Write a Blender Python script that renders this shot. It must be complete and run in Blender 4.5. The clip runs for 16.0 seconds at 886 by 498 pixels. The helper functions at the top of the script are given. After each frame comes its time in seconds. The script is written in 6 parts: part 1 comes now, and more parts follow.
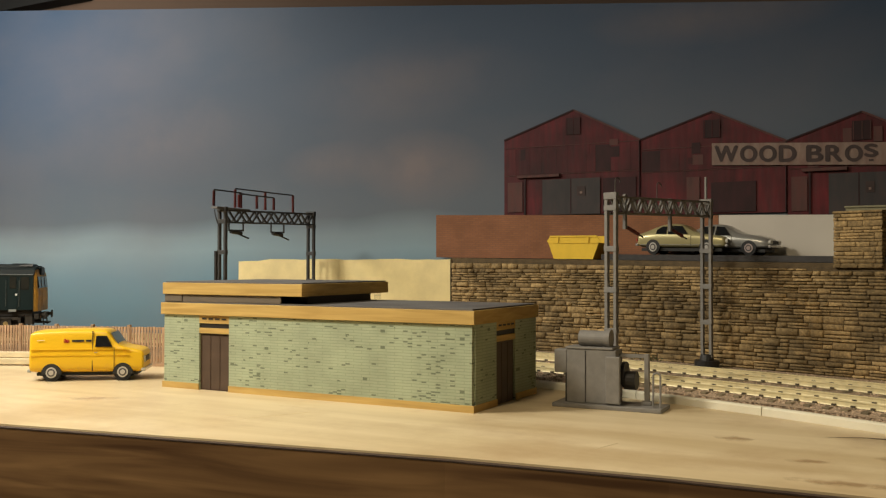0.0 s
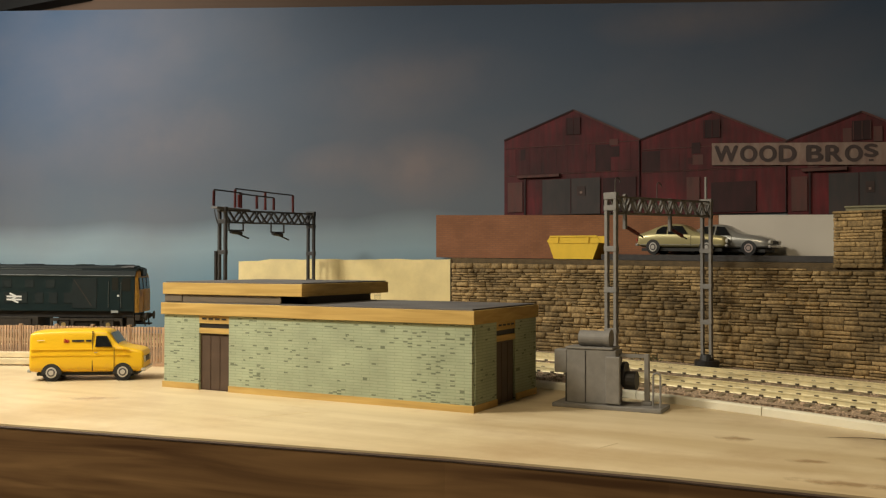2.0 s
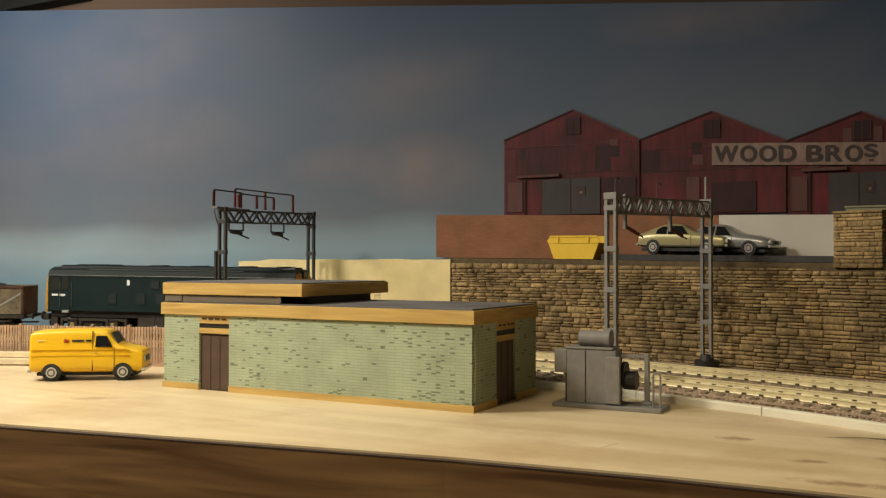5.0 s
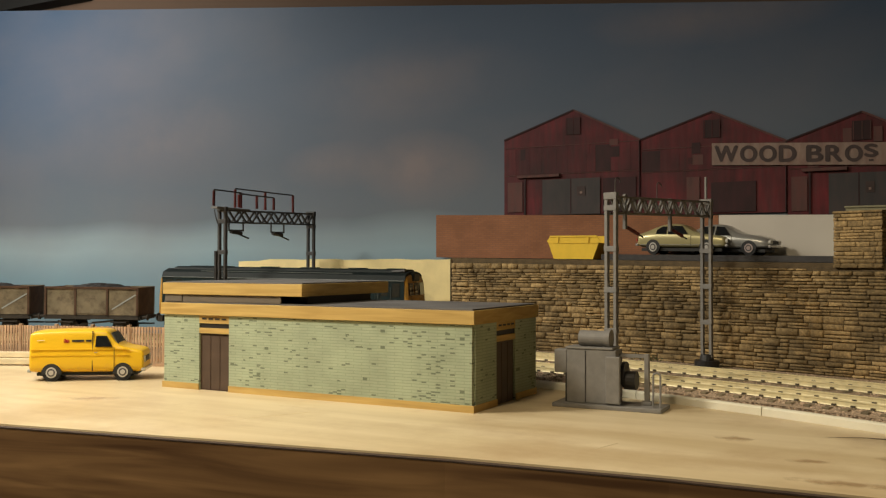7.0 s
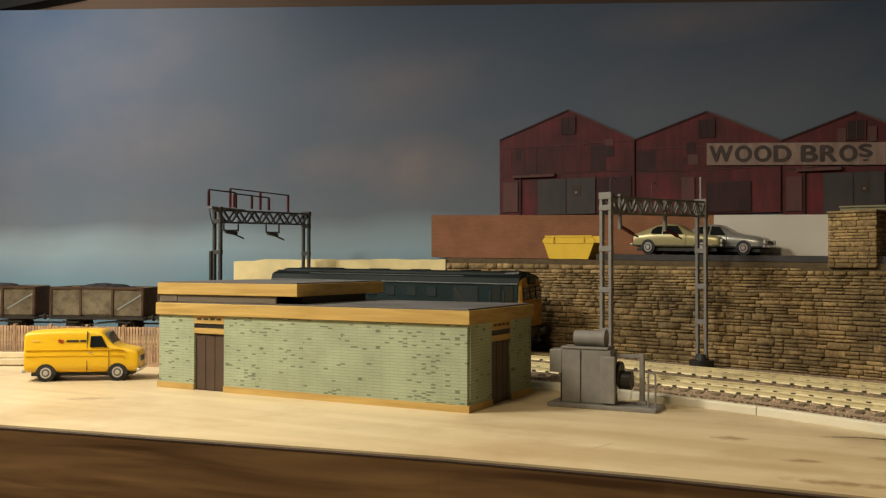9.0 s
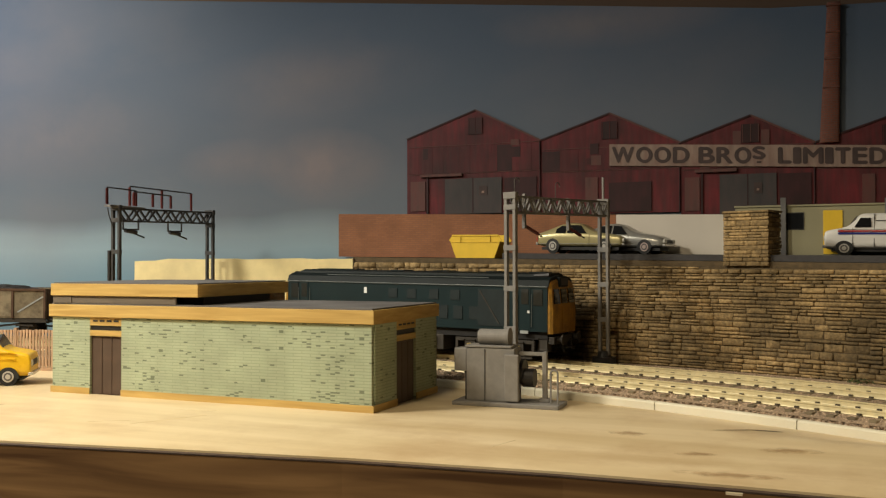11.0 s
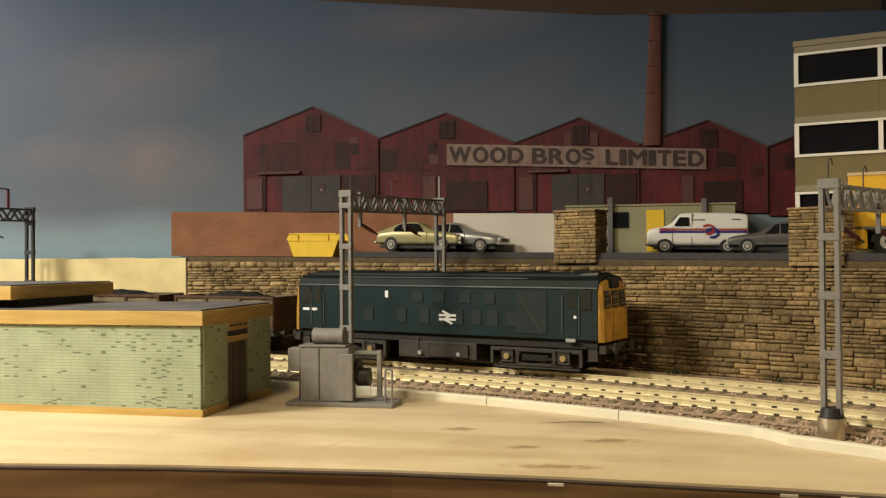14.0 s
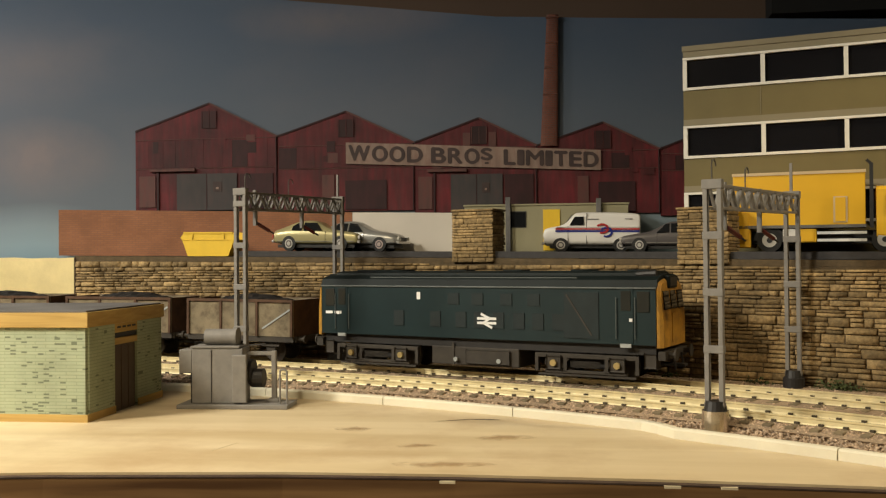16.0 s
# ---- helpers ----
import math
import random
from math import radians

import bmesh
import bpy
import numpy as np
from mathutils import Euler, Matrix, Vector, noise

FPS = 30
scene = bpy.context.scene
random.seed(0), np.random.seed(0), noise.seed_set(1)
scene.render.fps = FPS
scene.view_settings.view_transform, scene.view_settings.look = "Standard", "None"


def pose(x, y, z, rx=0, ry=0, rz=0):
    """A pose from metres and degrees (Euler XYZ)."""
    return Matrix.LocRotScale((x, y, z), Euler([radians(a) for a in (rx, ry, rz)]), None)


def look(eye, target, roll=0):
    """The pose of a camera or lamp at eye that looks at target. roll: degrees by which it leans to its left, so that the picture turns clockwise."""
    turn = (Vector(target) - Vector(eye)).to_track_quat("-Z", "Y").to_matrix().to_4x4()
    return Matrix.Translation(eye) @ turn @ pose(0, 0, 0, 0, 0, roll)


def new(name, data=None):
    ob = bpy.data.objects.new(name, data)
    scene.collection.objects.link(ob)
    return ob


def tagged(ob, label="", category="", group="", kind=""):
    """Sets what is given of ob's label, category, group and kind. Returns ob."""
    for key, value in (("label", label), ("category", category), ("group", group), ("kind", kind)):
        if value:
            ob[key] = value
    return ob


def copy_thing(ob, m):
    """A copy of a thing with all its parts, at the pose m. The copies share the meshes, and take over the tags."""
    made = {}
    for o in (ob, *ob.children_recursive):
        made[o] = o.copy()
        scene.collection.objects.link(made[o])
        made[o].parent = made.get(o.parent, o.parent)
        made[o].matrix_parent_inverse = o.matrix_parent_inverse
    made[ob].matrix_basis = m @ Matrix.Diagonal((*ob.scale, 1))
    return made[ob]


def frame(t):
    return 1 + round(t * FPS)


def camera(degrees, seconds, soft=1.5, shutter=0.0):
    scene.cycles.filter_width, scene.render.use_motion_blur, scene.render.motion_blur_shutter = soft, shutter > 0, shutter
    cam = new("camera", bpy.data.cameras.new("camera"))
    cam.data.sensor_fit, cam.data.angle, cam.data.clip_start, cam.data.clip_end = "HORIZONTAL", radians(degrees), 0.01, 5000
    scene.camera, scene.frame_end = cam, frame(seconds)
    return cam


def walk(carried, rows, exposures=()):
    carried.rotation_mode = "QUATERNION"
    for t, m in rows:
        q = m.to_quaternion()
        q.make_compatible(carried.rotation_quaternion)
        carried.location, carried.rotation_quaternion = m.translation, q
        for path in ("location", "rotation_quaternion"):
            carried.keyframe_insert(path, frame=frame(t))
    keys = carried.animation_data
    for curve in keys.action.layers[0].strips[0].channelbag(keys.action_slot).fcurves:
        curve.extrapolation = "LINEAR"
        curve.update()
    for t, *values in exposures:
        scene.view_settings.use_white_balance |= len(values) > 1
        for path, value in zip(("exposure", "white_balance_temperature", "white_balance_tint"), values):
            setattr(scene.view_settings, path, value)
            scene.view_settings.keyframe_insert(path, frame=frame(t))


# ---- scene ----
# A model railway at 1:76, in true model metres.
cam = camera(51.1, 16.0, soft=1.25)
PATH = [
    (0, (0.00000, 0.00000, 0.06210), (-0.94823, 1.76065, 0.09328), 0.05),
    (8.2, (0.00000, 0.00000, 0.06210), (-0.94823, 1.76065, 0.09328), 0.05),
    (8.7, (0.00002, 0.00002, 0.06210), (-0.94628, 1.76171, 0.09325), 0.04),
    (9.1, (0.00015, 0.00017, 0.06212), (-0.93516, 1.76772, 0.09307), 0.03),
    (9.5, (0.00049, 0.00053, 0.06218), (-0.90622, 1.78293, 0.09261), 0.01),
    (10, (0.00098, 0.00107, 0.06226), (-0.86305, 1.80456, 0.09193), -0.02),
    (10.5, (0.00152, 0.00166, 0.06234), (-0.81532, 1.82702, 0.09119), -0.06),
    (11, (0.00257, 0.00232, 0.06226), (-0.76578, 1.84861, 0.09100), -0.12),
    (11.5, (0.00341, 0.00305, 0.06208), (-0.71249, 1.87031, 0.09095), -0.17),
    (12, (0.00441, 0.00359, 0.06201), (-0.65047, 1.89312, 0.09034), -0.20),
    (12.5, (0.00543, 0.00400, 0.06211), (-0.59395, 1.91189, 0.08917), -0.24),
    (13, (0.00619, 0.00456, 0.06216), (-0.54180, 1.92785, 0.08825), -0.30),
    (13.5, (0.00678, 0.00513, 0.06215), (-0.49012, 1.94225, 0.08740), -0.35),
    (14, (0.00726, 0.00545, 0.06225), (-0.44772, 1.95286, 0.08623), -0.39),
    (14.5, (0.00788, 0.00571, 0.06229), (-0.41677, 1.95997, 0.08536), -0.41),
    (15, (0.00883, 0.00621, 0.06208), (-0.37604, 1.96869, 0.08530), -0.44),
    (15.5, (0.00986, 0.00678, 0.06182), (-0.31276, 1.98045, 0.08515), -0.46),
    (16, (0.01090, 0.00726, 0.06176), (-0.24357, 1.99088, 0.08396), -0.51),
]
walk(cam, [(t, look(eye, target, roll)) for t, eye, target, roll in PATH],
     exposures=[(0, -0.33), (8.2, -0.33), (10.5, -0.17), (12.5, 0.07), (16, 0.22)])

# ---- light ----
world = bpy.data.worlds.new("room_air")
scene.world = world
world.use_nodes = True
world.node_tree.nodes["Background"].inputs[0].default_value = (0.9, 0.75, 0.55, 1)
world.node_tree.nodes["Background"].inputs[1].default_value = 0.010


def area_lamp(name, eye, target, size, watts, colour):
    data = bpy.data.lights.new(name, "AREA")
    data.shape, data.size, data.energy, data.color = "DISK", size, watts, colour
    ob = new(name, data)
    ob.matrix_basis = look(eye, target)
    return ob


def shaded_lamp(name, eye, target, watts, colour, cone, blend, size=0.02):
    """A spot lamp whose cone stands in for the rim of an unseen shade."""
    data = bpy.data.lights.new(name, "SPOT")
    data.energy, data.color, data.shadow_soft_size = watts, colour, size
    data.spot_size, data.spot_blend = math.radians(cone), blend
    ob = new(name, data)
    ob.matrix_basis = look(eye, target)
    return ob


# Unseen lamps, added and fitted to match brightness and shadows.
area_lamp("unseen_left_light", (-0.502, 0.105, 0.37), (-0.369, 0.004, 0.0), 0.13, 5.3, (1.0, 0.94, 0.79))
area_lamp("unseen_backscene_light", (-0.75, 0.30, 0.32), (-0.742, 0.699, 0.0), 0.15, 2.5, (1.0, 0.93, 0.81))
shaded_lamp("unseen_middle_light", (-0.200, 0.070, 0.315), (-0.150, 0.140, 0.0), 2.85, (1.0, 0.83, 0.56), 132, 0.35, 0.03)
shaded_lamp("office_lamp_light", (0.36, 0.28, 0.381), (0.361, 0.282, 0.0), 3.5, (1.0, 0.83, 0.55), 111, 0.12)
# Weak fill added from the front, as if from a ceiling lamp.
area_lamp("room_fill_light", (-0.10, -0.90, 1.35), (-0.1, 0.2, 0.0), 0.30, 0.65, (1.0, 0.84, 0.62))


# ---- materials ----
def mat(name, colour, rough=0.6, metal=0.0, vary=0.12, scale=200.0, bump=0.0, bump_scale=900.0, dirt=None, dirt_amount=0.5,
        dirt_scale=40.0, spec=0.4, island=0.0, world_place=False, stretch=None, smudge=None):
    m = bpy.data.materials.new(name)
    m.use_nodes = True
    nt = m.node_tree
    b = nt.nodes["Principled BSDF"]
    b.inputs["Roughness"].default_value = rough
    b.inputs["Metallic"].default_value = metal
    b.inputs["Specular IOR Level"].default_value = spec
    tc = nt.nodes.new("ShaderNodeTexCoord")
    place = nt.nodes.new("ShaderNodeNewGeometry").outputs["Position"] if world_place else tc.outputs["Object"]
    still = place
    if stretch:
        sm = nt.nodes.new("ShaderNodeMapping")
        sm.inputs["Scale"].default_value = stretch
        nt.links.new(place, sm.inputs[0])
        place = sm.outputs[0]
    n1 = nt.nodes.new("ShaderNodeTexNoise")
    n1.inputs["Scale"].default_value, n1.inputs["Detail"].default_value = scale, 6
    nt.links.new(place, n1.inputs["Vector"])
    ramp = nt.nodes.new("ShaderNodeMapRange")
    ramp.inputs["From Min"].default_value, ramp.inputs["From Max"].default_value = 0.25, 0.75
    ramp.inputs["To Min"].default_value, ramp.inputs["To Max"].default_value = 1 - vary, 1 + vary
    nt.links.new(n1.outputs["Fac"], ramp.inputs["Value"])
    mul = nt.nodes.new("ShaderNodeVectorMath")
    mul.operation = "SCALE"
    mul.inputs[0].default_value = colour[:3]
    nt.links.new(ramp.outputs[0], mul.inputs["Scale"])
    out = mul.outputs[0]
    if island:
        oi = nt.nodes.new("ShaderNodeObjectInfo")
        ge = nt.nodes.new("ShaderNodeNewGeometry")
        ad = nt.nodes.new("ShaderNodeMath")
        ad.operation = "ADD"
        nt.links.new(oi.outputs["Random"], ad.inputs[0])
        nt.links.new(ge.outputs["Random Per Island"], ad.inputs[1])
        fr = nt.nodes.new("ShaderNodeMath")
        fr.operation = "FRACT"
        nt.links.new(ad.outputs[0], fr.inputs[0])
        r2 = nt.nodes.new("ShaderNodeMapRange")
        r2.inputs["To Min"].default_value, r2.inputs["To Max"].default_value = 1 - island, 1 + island
        nt.links.new(fr.outputs[0], r2.inputs["Value"])
        m2 = nt.nodes.new("ShaderNodeVectorMath")
        m2.operation = "SCALE"
        nt.links.new(out, m2.inputs[0])
        nt.links.new(r2.outputs[0], m2.inputs["Scale"])
        out = m2.outputs[0]
    if dirt:
        n2 = nt.nodes.new("ShaderNodeTexNoise")
        n2.inputs["Scale"].default_value, n2.inputs["Detail"].default_value = dirt_scale, 8
        n2.inputs["Roughness"].default_value = 0.7
        nt.links.new(place, n2.inputs["Vector"])
        r3 = nt.nodes.new("ShaderNodeMapRange")
        r3.inputs["From Min"].default_value, r3.inputs["From Max"].default_value = 0.45, 0.72
        r3.inputs["To Max"].default_value = dirt_amount
        nt.links.new(n2.outputs["Fac"], r3.inputs["Value"])
        mx = nt.nodes.new("ShaderNodeMix")
        mx.data_type = "RGBA"
        nt.links.new(r3.outputs[0], mx.inputs["Factor"])
        nt.links.new(out, mx.inputs["A"])
        mx.inputs["B"].default_value = (*dirt, 1)
        out = mx.outputs["Result"]
    if smudge:
        n4 = nt.nodes.new("ShaderNodeTexNoise")
        n4.inputs["Scale"].default_value, n4.inputs["Detail"].default_value = smudge[0], 5
        nt.links.new(still, n4.inputs["Vector"])
        r4 = nt.nodes.new("ShaderNodeMapRange")
        r4.inputs["From Min"].default_value, r4.inputs["From Max"].default_value = 0.38, 0.66
        r4.inputs["To Min"].default_value, r4.inputs["To Max"].default_value = 1 + smudge[1] * 0.35, 1 - smudge[1]
        nt.links.new(n4.outputs["Fac"], r4.inputs["Value"])
        m4 = nt.nodes.new("ShaderNodeVectorMath")
        m4.operation = "SCALE"
        nt.links.new(out, m4.inputs[0])
        nt.links.new(r4.outputs[0], m4.inputs["Scale"])
        out = m4.outputs[0]
    nt.links.new(out, b.inputs["Base Color"])
    if bump:
        n3 = nt.nodes.new("ShaderNodeTexNoise")
        n3.inputs["Scale"].default_value, n3.inputs["Detail"].default_value = bump_scale, 4
        nt.links.new(place, n3.inputs["Vector"])
        bp = nt.nodes.new("ShaderNodeBump")
        bp.inputs["Strength"].default_value, bp.inputs["Distance"].default_value = min(1, bump), 0.0006
        nt.links.new(n3.outputs["Fac"], bp.inputs["Height"])
        nt.links.new(bp.outputs[0], b.inputs["Normal"])
    return m


def glass_mat(name, colour=(0.02, 0.02, 0.025)):
    return mat(name, colour, rough=0.06, vary=0.05, spec=0.6)


def sky_print_mat():
    """A printed sky: slate grey-blue above with soft cloud, pale blue towards the horizon."""
    m = bpy.data.materials.new("printed_sky")
    m.use_nodes = True
    nt = m.node_tree
    N = nt.nodes.new
    b = nt.nodes["Principled BSDF"]
    b.inputs["Roughness"].default_value = 0.55
    b.inputs["Specular IOR Level"].default_value = 0.2
    tc = N("ShaderNodeTexCoord")
    sep = N("ShaderNodeSeparateXYZ")
    nt.links.new(tc.outputs["Object"], sep.inputs[0])
    warp = N("ShaderNodeTexNoise")
    warp.inputs["Scale"].default_value, warp.inputs["Detail"].default_value = 7.0, 3
    nt.links.new(tc.outputs["Object"], warp.inputs["Vector"])
    wm = N("ShaderNodeMath")
    wm.operation = "MULTIPLY_ADD"
    wm.inputs[1].default_value, wm.inputs[2].default_value = 0.022, -0.011
    nt.links.new(warp.outputs["Fac"], wm.inputs[0])
    ad = N("ShaderNodeMath")
    ad.operation = "ADD"
    nt.links.new(sep.outputs["Z"], ad.inputs[0])
    nt.links.new(wm.outputs[0], ad.inputs[1])
    mr = N("ShaderNodeMapRange")
    mr.inputs["From Min"].default_value, mr.inputs["From Max"].default_value = 0.0, 0.3
    nt.links.new(ad.outputs[0], mr.inputs["Value"])
    ramp = N("ShaderNodeValToRGB")
    e = ramp.color_ramp.elements
    e[0].position, e[0].color = 0.0, (0.100, 0.175, 0.225, 1)
    e[1].position, e[1].color = 1.0, (0.046, 0.080, 0.140, 1)
    for p, c in ((0.16, (0.150, 0.245, 0.310, 1)), (0.245, (0.225, 0.310, 0.360, 1)), (0.285, (0.205, 0.270, 0.310, 1)), (0.335, (0.112, 0.140, 0.172, 1)),
                 (0.48, (0.094, 0.116, 0.152, 1)), (0.72, (0.066, 0.096, 0.150, 1))):
        k = e.new(p)
        k.color = c
    nt.links.new(mr.outputs[0], ramp.inputs[0])
    mp = N("ShaderNodeMapping")
    mp.inputs["Scale"].default_value = (6.0, 1.0, 11.0)
    nt.links.new(tc.outputs["Object"], mp.inputs[0])
    cl = N("ShaderNodeTexNoise")
    cl.inputs["Scale"].default_value, cl.inputs["Detail"].default_value, cl.inputs["Roughness"].default_value = 1.0, 5, 0.5
    nt.links.new(mp.outputs[0], cl.inputs["Vector"])
    cr = N("ShaderNodeMapRange")
    cr.inputs["From Min"].default_value, cr.inputs["From Max"].default_value = 0.42, 0.80
    cr.inputs["To Max"].default_value = 0.40
    nt.links.new(cl.outputs["Fac"], cr.inputs["Value"])
    # soft cloud banks: centre (x, z), half sizes, strength
    total = cr.outputs[0]
    fine = N("ShaderNodeTexNoise")
    fine.inputs["Scale"].default_value, fine.inputs["Detail"].default_value, fine.inputs["Roughness"].default_value = 26.0, 6, 0.6
    nt.links.new(tc.outputs["Object"], fine.inputs["Vector"])
    for cx, cz, hx, hz, k in ((-0.345, 0.134, 0.060, 0.030, 0.95), (-0.425, 0.140, 0.055, 0.020, 0.6), (-0.130, 0.222, 0.085, 0.020, 0.55), (-0.36, 0.20, 0.12, 0.03, 0.35), (-0.62, 0.17, 0.15, 0.045, 0.4)):
        bm_ = N("ShaderNodeMapping")
        bm_.inputs["Location"].default_value, bm_.inputs["Scale"].default_value = (-cx / hx, 0, -cz / hz), (1 / hx, 0, 1 / hz)
        nt.links.new(tc.outputs["Object"], bm_.inputs[0])
        gr = N("ShaderNodeTexGradient")
        gr.gradient_type = "SPHERICAL"
        nt.links.new(bm_.outputs[0], gr.inputs[0])
        mu = N("ShaderNodeMath")
        mu.operation = "MULTIPLY"
        nt.links.new(gr.outputs["Fac"], mu.inputs[0])
        nt.links.new(fine.outputs["Fac"], mu.inputs[1])
        ma = N("ShaderNodeMath")
        ma.operation = "MULTIPLY_ADD"
        ma.inputs[1].default_value, ma.use_clamp = k * 2.0, True
        nt.links.new(mu.outputs[0], ma.inputs[0])
        nt.links.new(total, ma.inputs[2])
        total = ma.outputs[0]
    mx = N("ShaderNodeMix")
    mx.data_type = "RGBA"
    nt.links.new(total, mx.inputs["Factor"])
    nt.links.new(ramp.outputs[0], mx.inputs["A"])
    mx.inputs["B"].default_value = (0.180, 0.158, 0.170, 1)
    nt.links.new(mx.outputs["Result"], b.inputs["Base Color"])
    return m


def wood_mat(name, light, dark, stretch=(6.0, 90.0, 90.0), rough=0.5, stain=None):
    m = bpy.data.materials.new(name)
    m.use_nodes = True
    nt = m.node_tree
    N = nt.nodes.new
    b = nt.nodes["Principled BSDF"]
    b.inputs["Roughness"].default_value = rough
    b.inputs["Specular IOR Level"].default_value = 0.35
    tc = N("ShaderNodeTexCoord")
    mp = N("ShaderNodeMapping")
    mp.inputs["Scale"].default_value = stretch
    nt.links.new(tc.outputs["Object"], mp.inputs[0])
    n = N("ShaderNodeTexNoise")
    n.inputs["Scale"].default_value, n.inputs["Detail"].default_value, n.inputs["Distortion"].default_value = 1.0, 8, 0.6
    nt.links.new(mp.outputs[0], n.inputs["Vector"])
    r = N("ShaderNodeValToRGB")
    r.color_ramp.elements[0].position, r.color_ramp.elements[0].color = 0.3, (*dark, 1)
    r.color_ramp.elements[1].position, r.color_ramp.elements[1].color = 0.68, (*light, 1)
    nt.links.new(n.outputs["Fac"], r.inputs[0])
    out = r.outputs[0]
    if stain:
        s = N("ShaderNodeTexNoise")
        s.inputs["Scale"].default_value, s.inputs["Detail"].default_value, s.inputs["Roughness"].default_value = 13.0, 9, 0.68
        nt.links.new(tc.outputs["Object"], s.inputs["Vector"])
        sr = N("ShaderNodeMapRange")
        sr.inputs["From Min"].default_value, sr.inputs["From Max"].default_value = 0.47, 0.72
        sr.inputs["To Max"].default_value = 0.85
        nt.links.new(s.outputs["Fac"], sr.inputs["Value"])
        mx = N("ShaderNodeMix")
        mx.data_type = "RGBA"
        nt.links.new(sr.outputs[0], mx.inputs["Factor"])
        nt.links.new(out, mx.inputs["A"])
        mx.inputs["B"].default_value = (*stain, 1)
        out = mx.outputs["Result"]
    nt.links.new(out, b.inputs["Base Color"])
    bp = N("ShaderNodeBump")
    bp.inputs["Strength"].default_value, bp.inputs["Distance"].default_value = 0.25, 0.0004
    nt.links.new(n.outputs["Fac"], bp.inputs["Height"])
    nt.links.new(bp.outputs[0], b.inputs["Normal"])
    return m


def brick_mat(name, c1, c2, mortar, width=0.0085, height=0.0013, joint=0.00016, axis="X", speck=None, speck_part=0.06, bump=0.5):
    """Small printed or moulded brick courses, with a few odd dark bricks."""
    m = bpy.data.materials.new(name)
    m.use_nodes = True
    nt = m.node_tree
    N = nt.nodes.new
    b = nt.nodes["Principled BSDF"]
    b.inputs["Roughness"].default_value = 0.75
    b.inputs["Specular IOR Level"].default_value = 0.25
    tc = N("ShaderNodeTexCoord")
    sep = N("ShaderNodeSeparateXYZ")
    nt.links.new(tc.outputs["Object"], sep.inputs[0])
    com = N("ShaderNodeCombineXYZ")
    nt.links.new(sep.outputs[axis], com.inputs[0])
    nt.links.new(sep.outputs["Z"], com.inputs[1])
    br = N("ShaderNodeTexBrick")
    br.inputs["Color1"].default_value, br.inputs["Color2"].default_value, br.inputs["Mortar"].default_value = (*c1, 1), (*c2, 1), (*mortar, 1)
    br.inputs["Scale"].default_value = 1.0
    br.inputs["Mortar Size"].default_value, br.inputs["Mortar Smooth"].default_value = joint, 0.2
    br.inputs["Brick Width"].default_value, br.inputs["Row Height"].default_value = width, height
    nt.links.new(com.outputs[0], br.inputs["Vector"])
    n = N("ShaderNodeTexNoise")
    n.inputs["Scale"].default_value, n.inputs["Detail"].default_value = 60.0, 6
    nt.links.new(tc.outputs["Object"], n.inputs["Vector"])
    mr = N("ShaderNodeMapRange")
    mr.inputs["From Min"].default_value, mr.inputs["From Max"].default_value = 0.25, 0.75
    mr.inputs["To Min"].default_value, mr.inputs["To Max"].default_value = 0.82, 1.15
    nt.links.new(n.outputs["Fac"], mr.inputs["Value"])
    sc = N("ShaderNodeVectorMath")
    sc.operation = "SCALE"
    nt.links.new(br.outputs["Color"], sc.inputs[0])
    nt.links.new(mr.outputs[0], sc.inputs["Scale"])
    out = sc.outputs[0]
    if speck:
        mp = N("ShaderNodeMapping")
        mp.inputs["Scale"].default_value = (1 / 0.0023, 2 / height, 1)
        nt.links.new(com.outputs[0], mp.inputs[0])
        fl = N("ShaderNodeVectorMath")
        fl.operation = "FLOOR"
        nt.links.new(mp.outputs[0], fl.inputs[0])
        wn = N("ShaderNodeTexWhiteNoise")
        wn.noise_dimensions = "2D"
        nt.links.new(fl.outputs[0], wn.inputs["Vector"])
        lt = N("ShaderNodeMath")
        lt.operation = "LESS_THAN"
        lt.inputs[1].default_value = speck_part
        nt.links.new(wn.outputs["Value"], lt.inputs[0])
        cn = N("ShaderNodeTexNoise")
        cn.inputs["Scale"].default_value, cn.inputs["Detail"].default_value = 55.0, 2
        nt.links.new(tc.outputs["Object"], cn.inputs["Vector"])
        cm = N("ShaderNodeMapRange")
        cm.inputs["From Min"].default_value, cm.inputs["From Max"].default_value = 0.45, 0.70
        cm.inputs["To Min"].default_value, cm.inputs["To Max"].default_value = speck_part * 0.2, speck_part * 3.2
        nt.links.new(cn.outputs["Fac"], cm.inputs["Value"])
        nt.links.new(cm.outputs[0], lt.inputs[1])
        hf = N("ShaderNodeMath")
        hf.operation = "MULTIPLY"
        hf.inputs[1].default_value = 0.72
        nt.links.new(lt.outputs[0], hf.inputs[0])
        mx = N("ShaderNodeMix")
        mx.data_type = "RGBA"
        nt.links.new(hf.outputs[0], mx.inputs["Factor"])
        nt.links.new(out, mx.inputs["A"])
        mx.inputs["B"].default_value = (*speck, 1)
        out = mx.outputs["Result"]
    nt.links.new(out, b.inputs["Base Color"])
    bp = N("ShaderNodeBump")
    bp.inputs["Strength"].default_value, bp.inputs["Distance"].default_value, bp.invert = bump, 0.0003, True
    nt.links.new(br.outputs["Fac"], bp.inputs["Height"])
    nt.links.new(bp.outputs[0], b.inputs["Normal"])
    return m


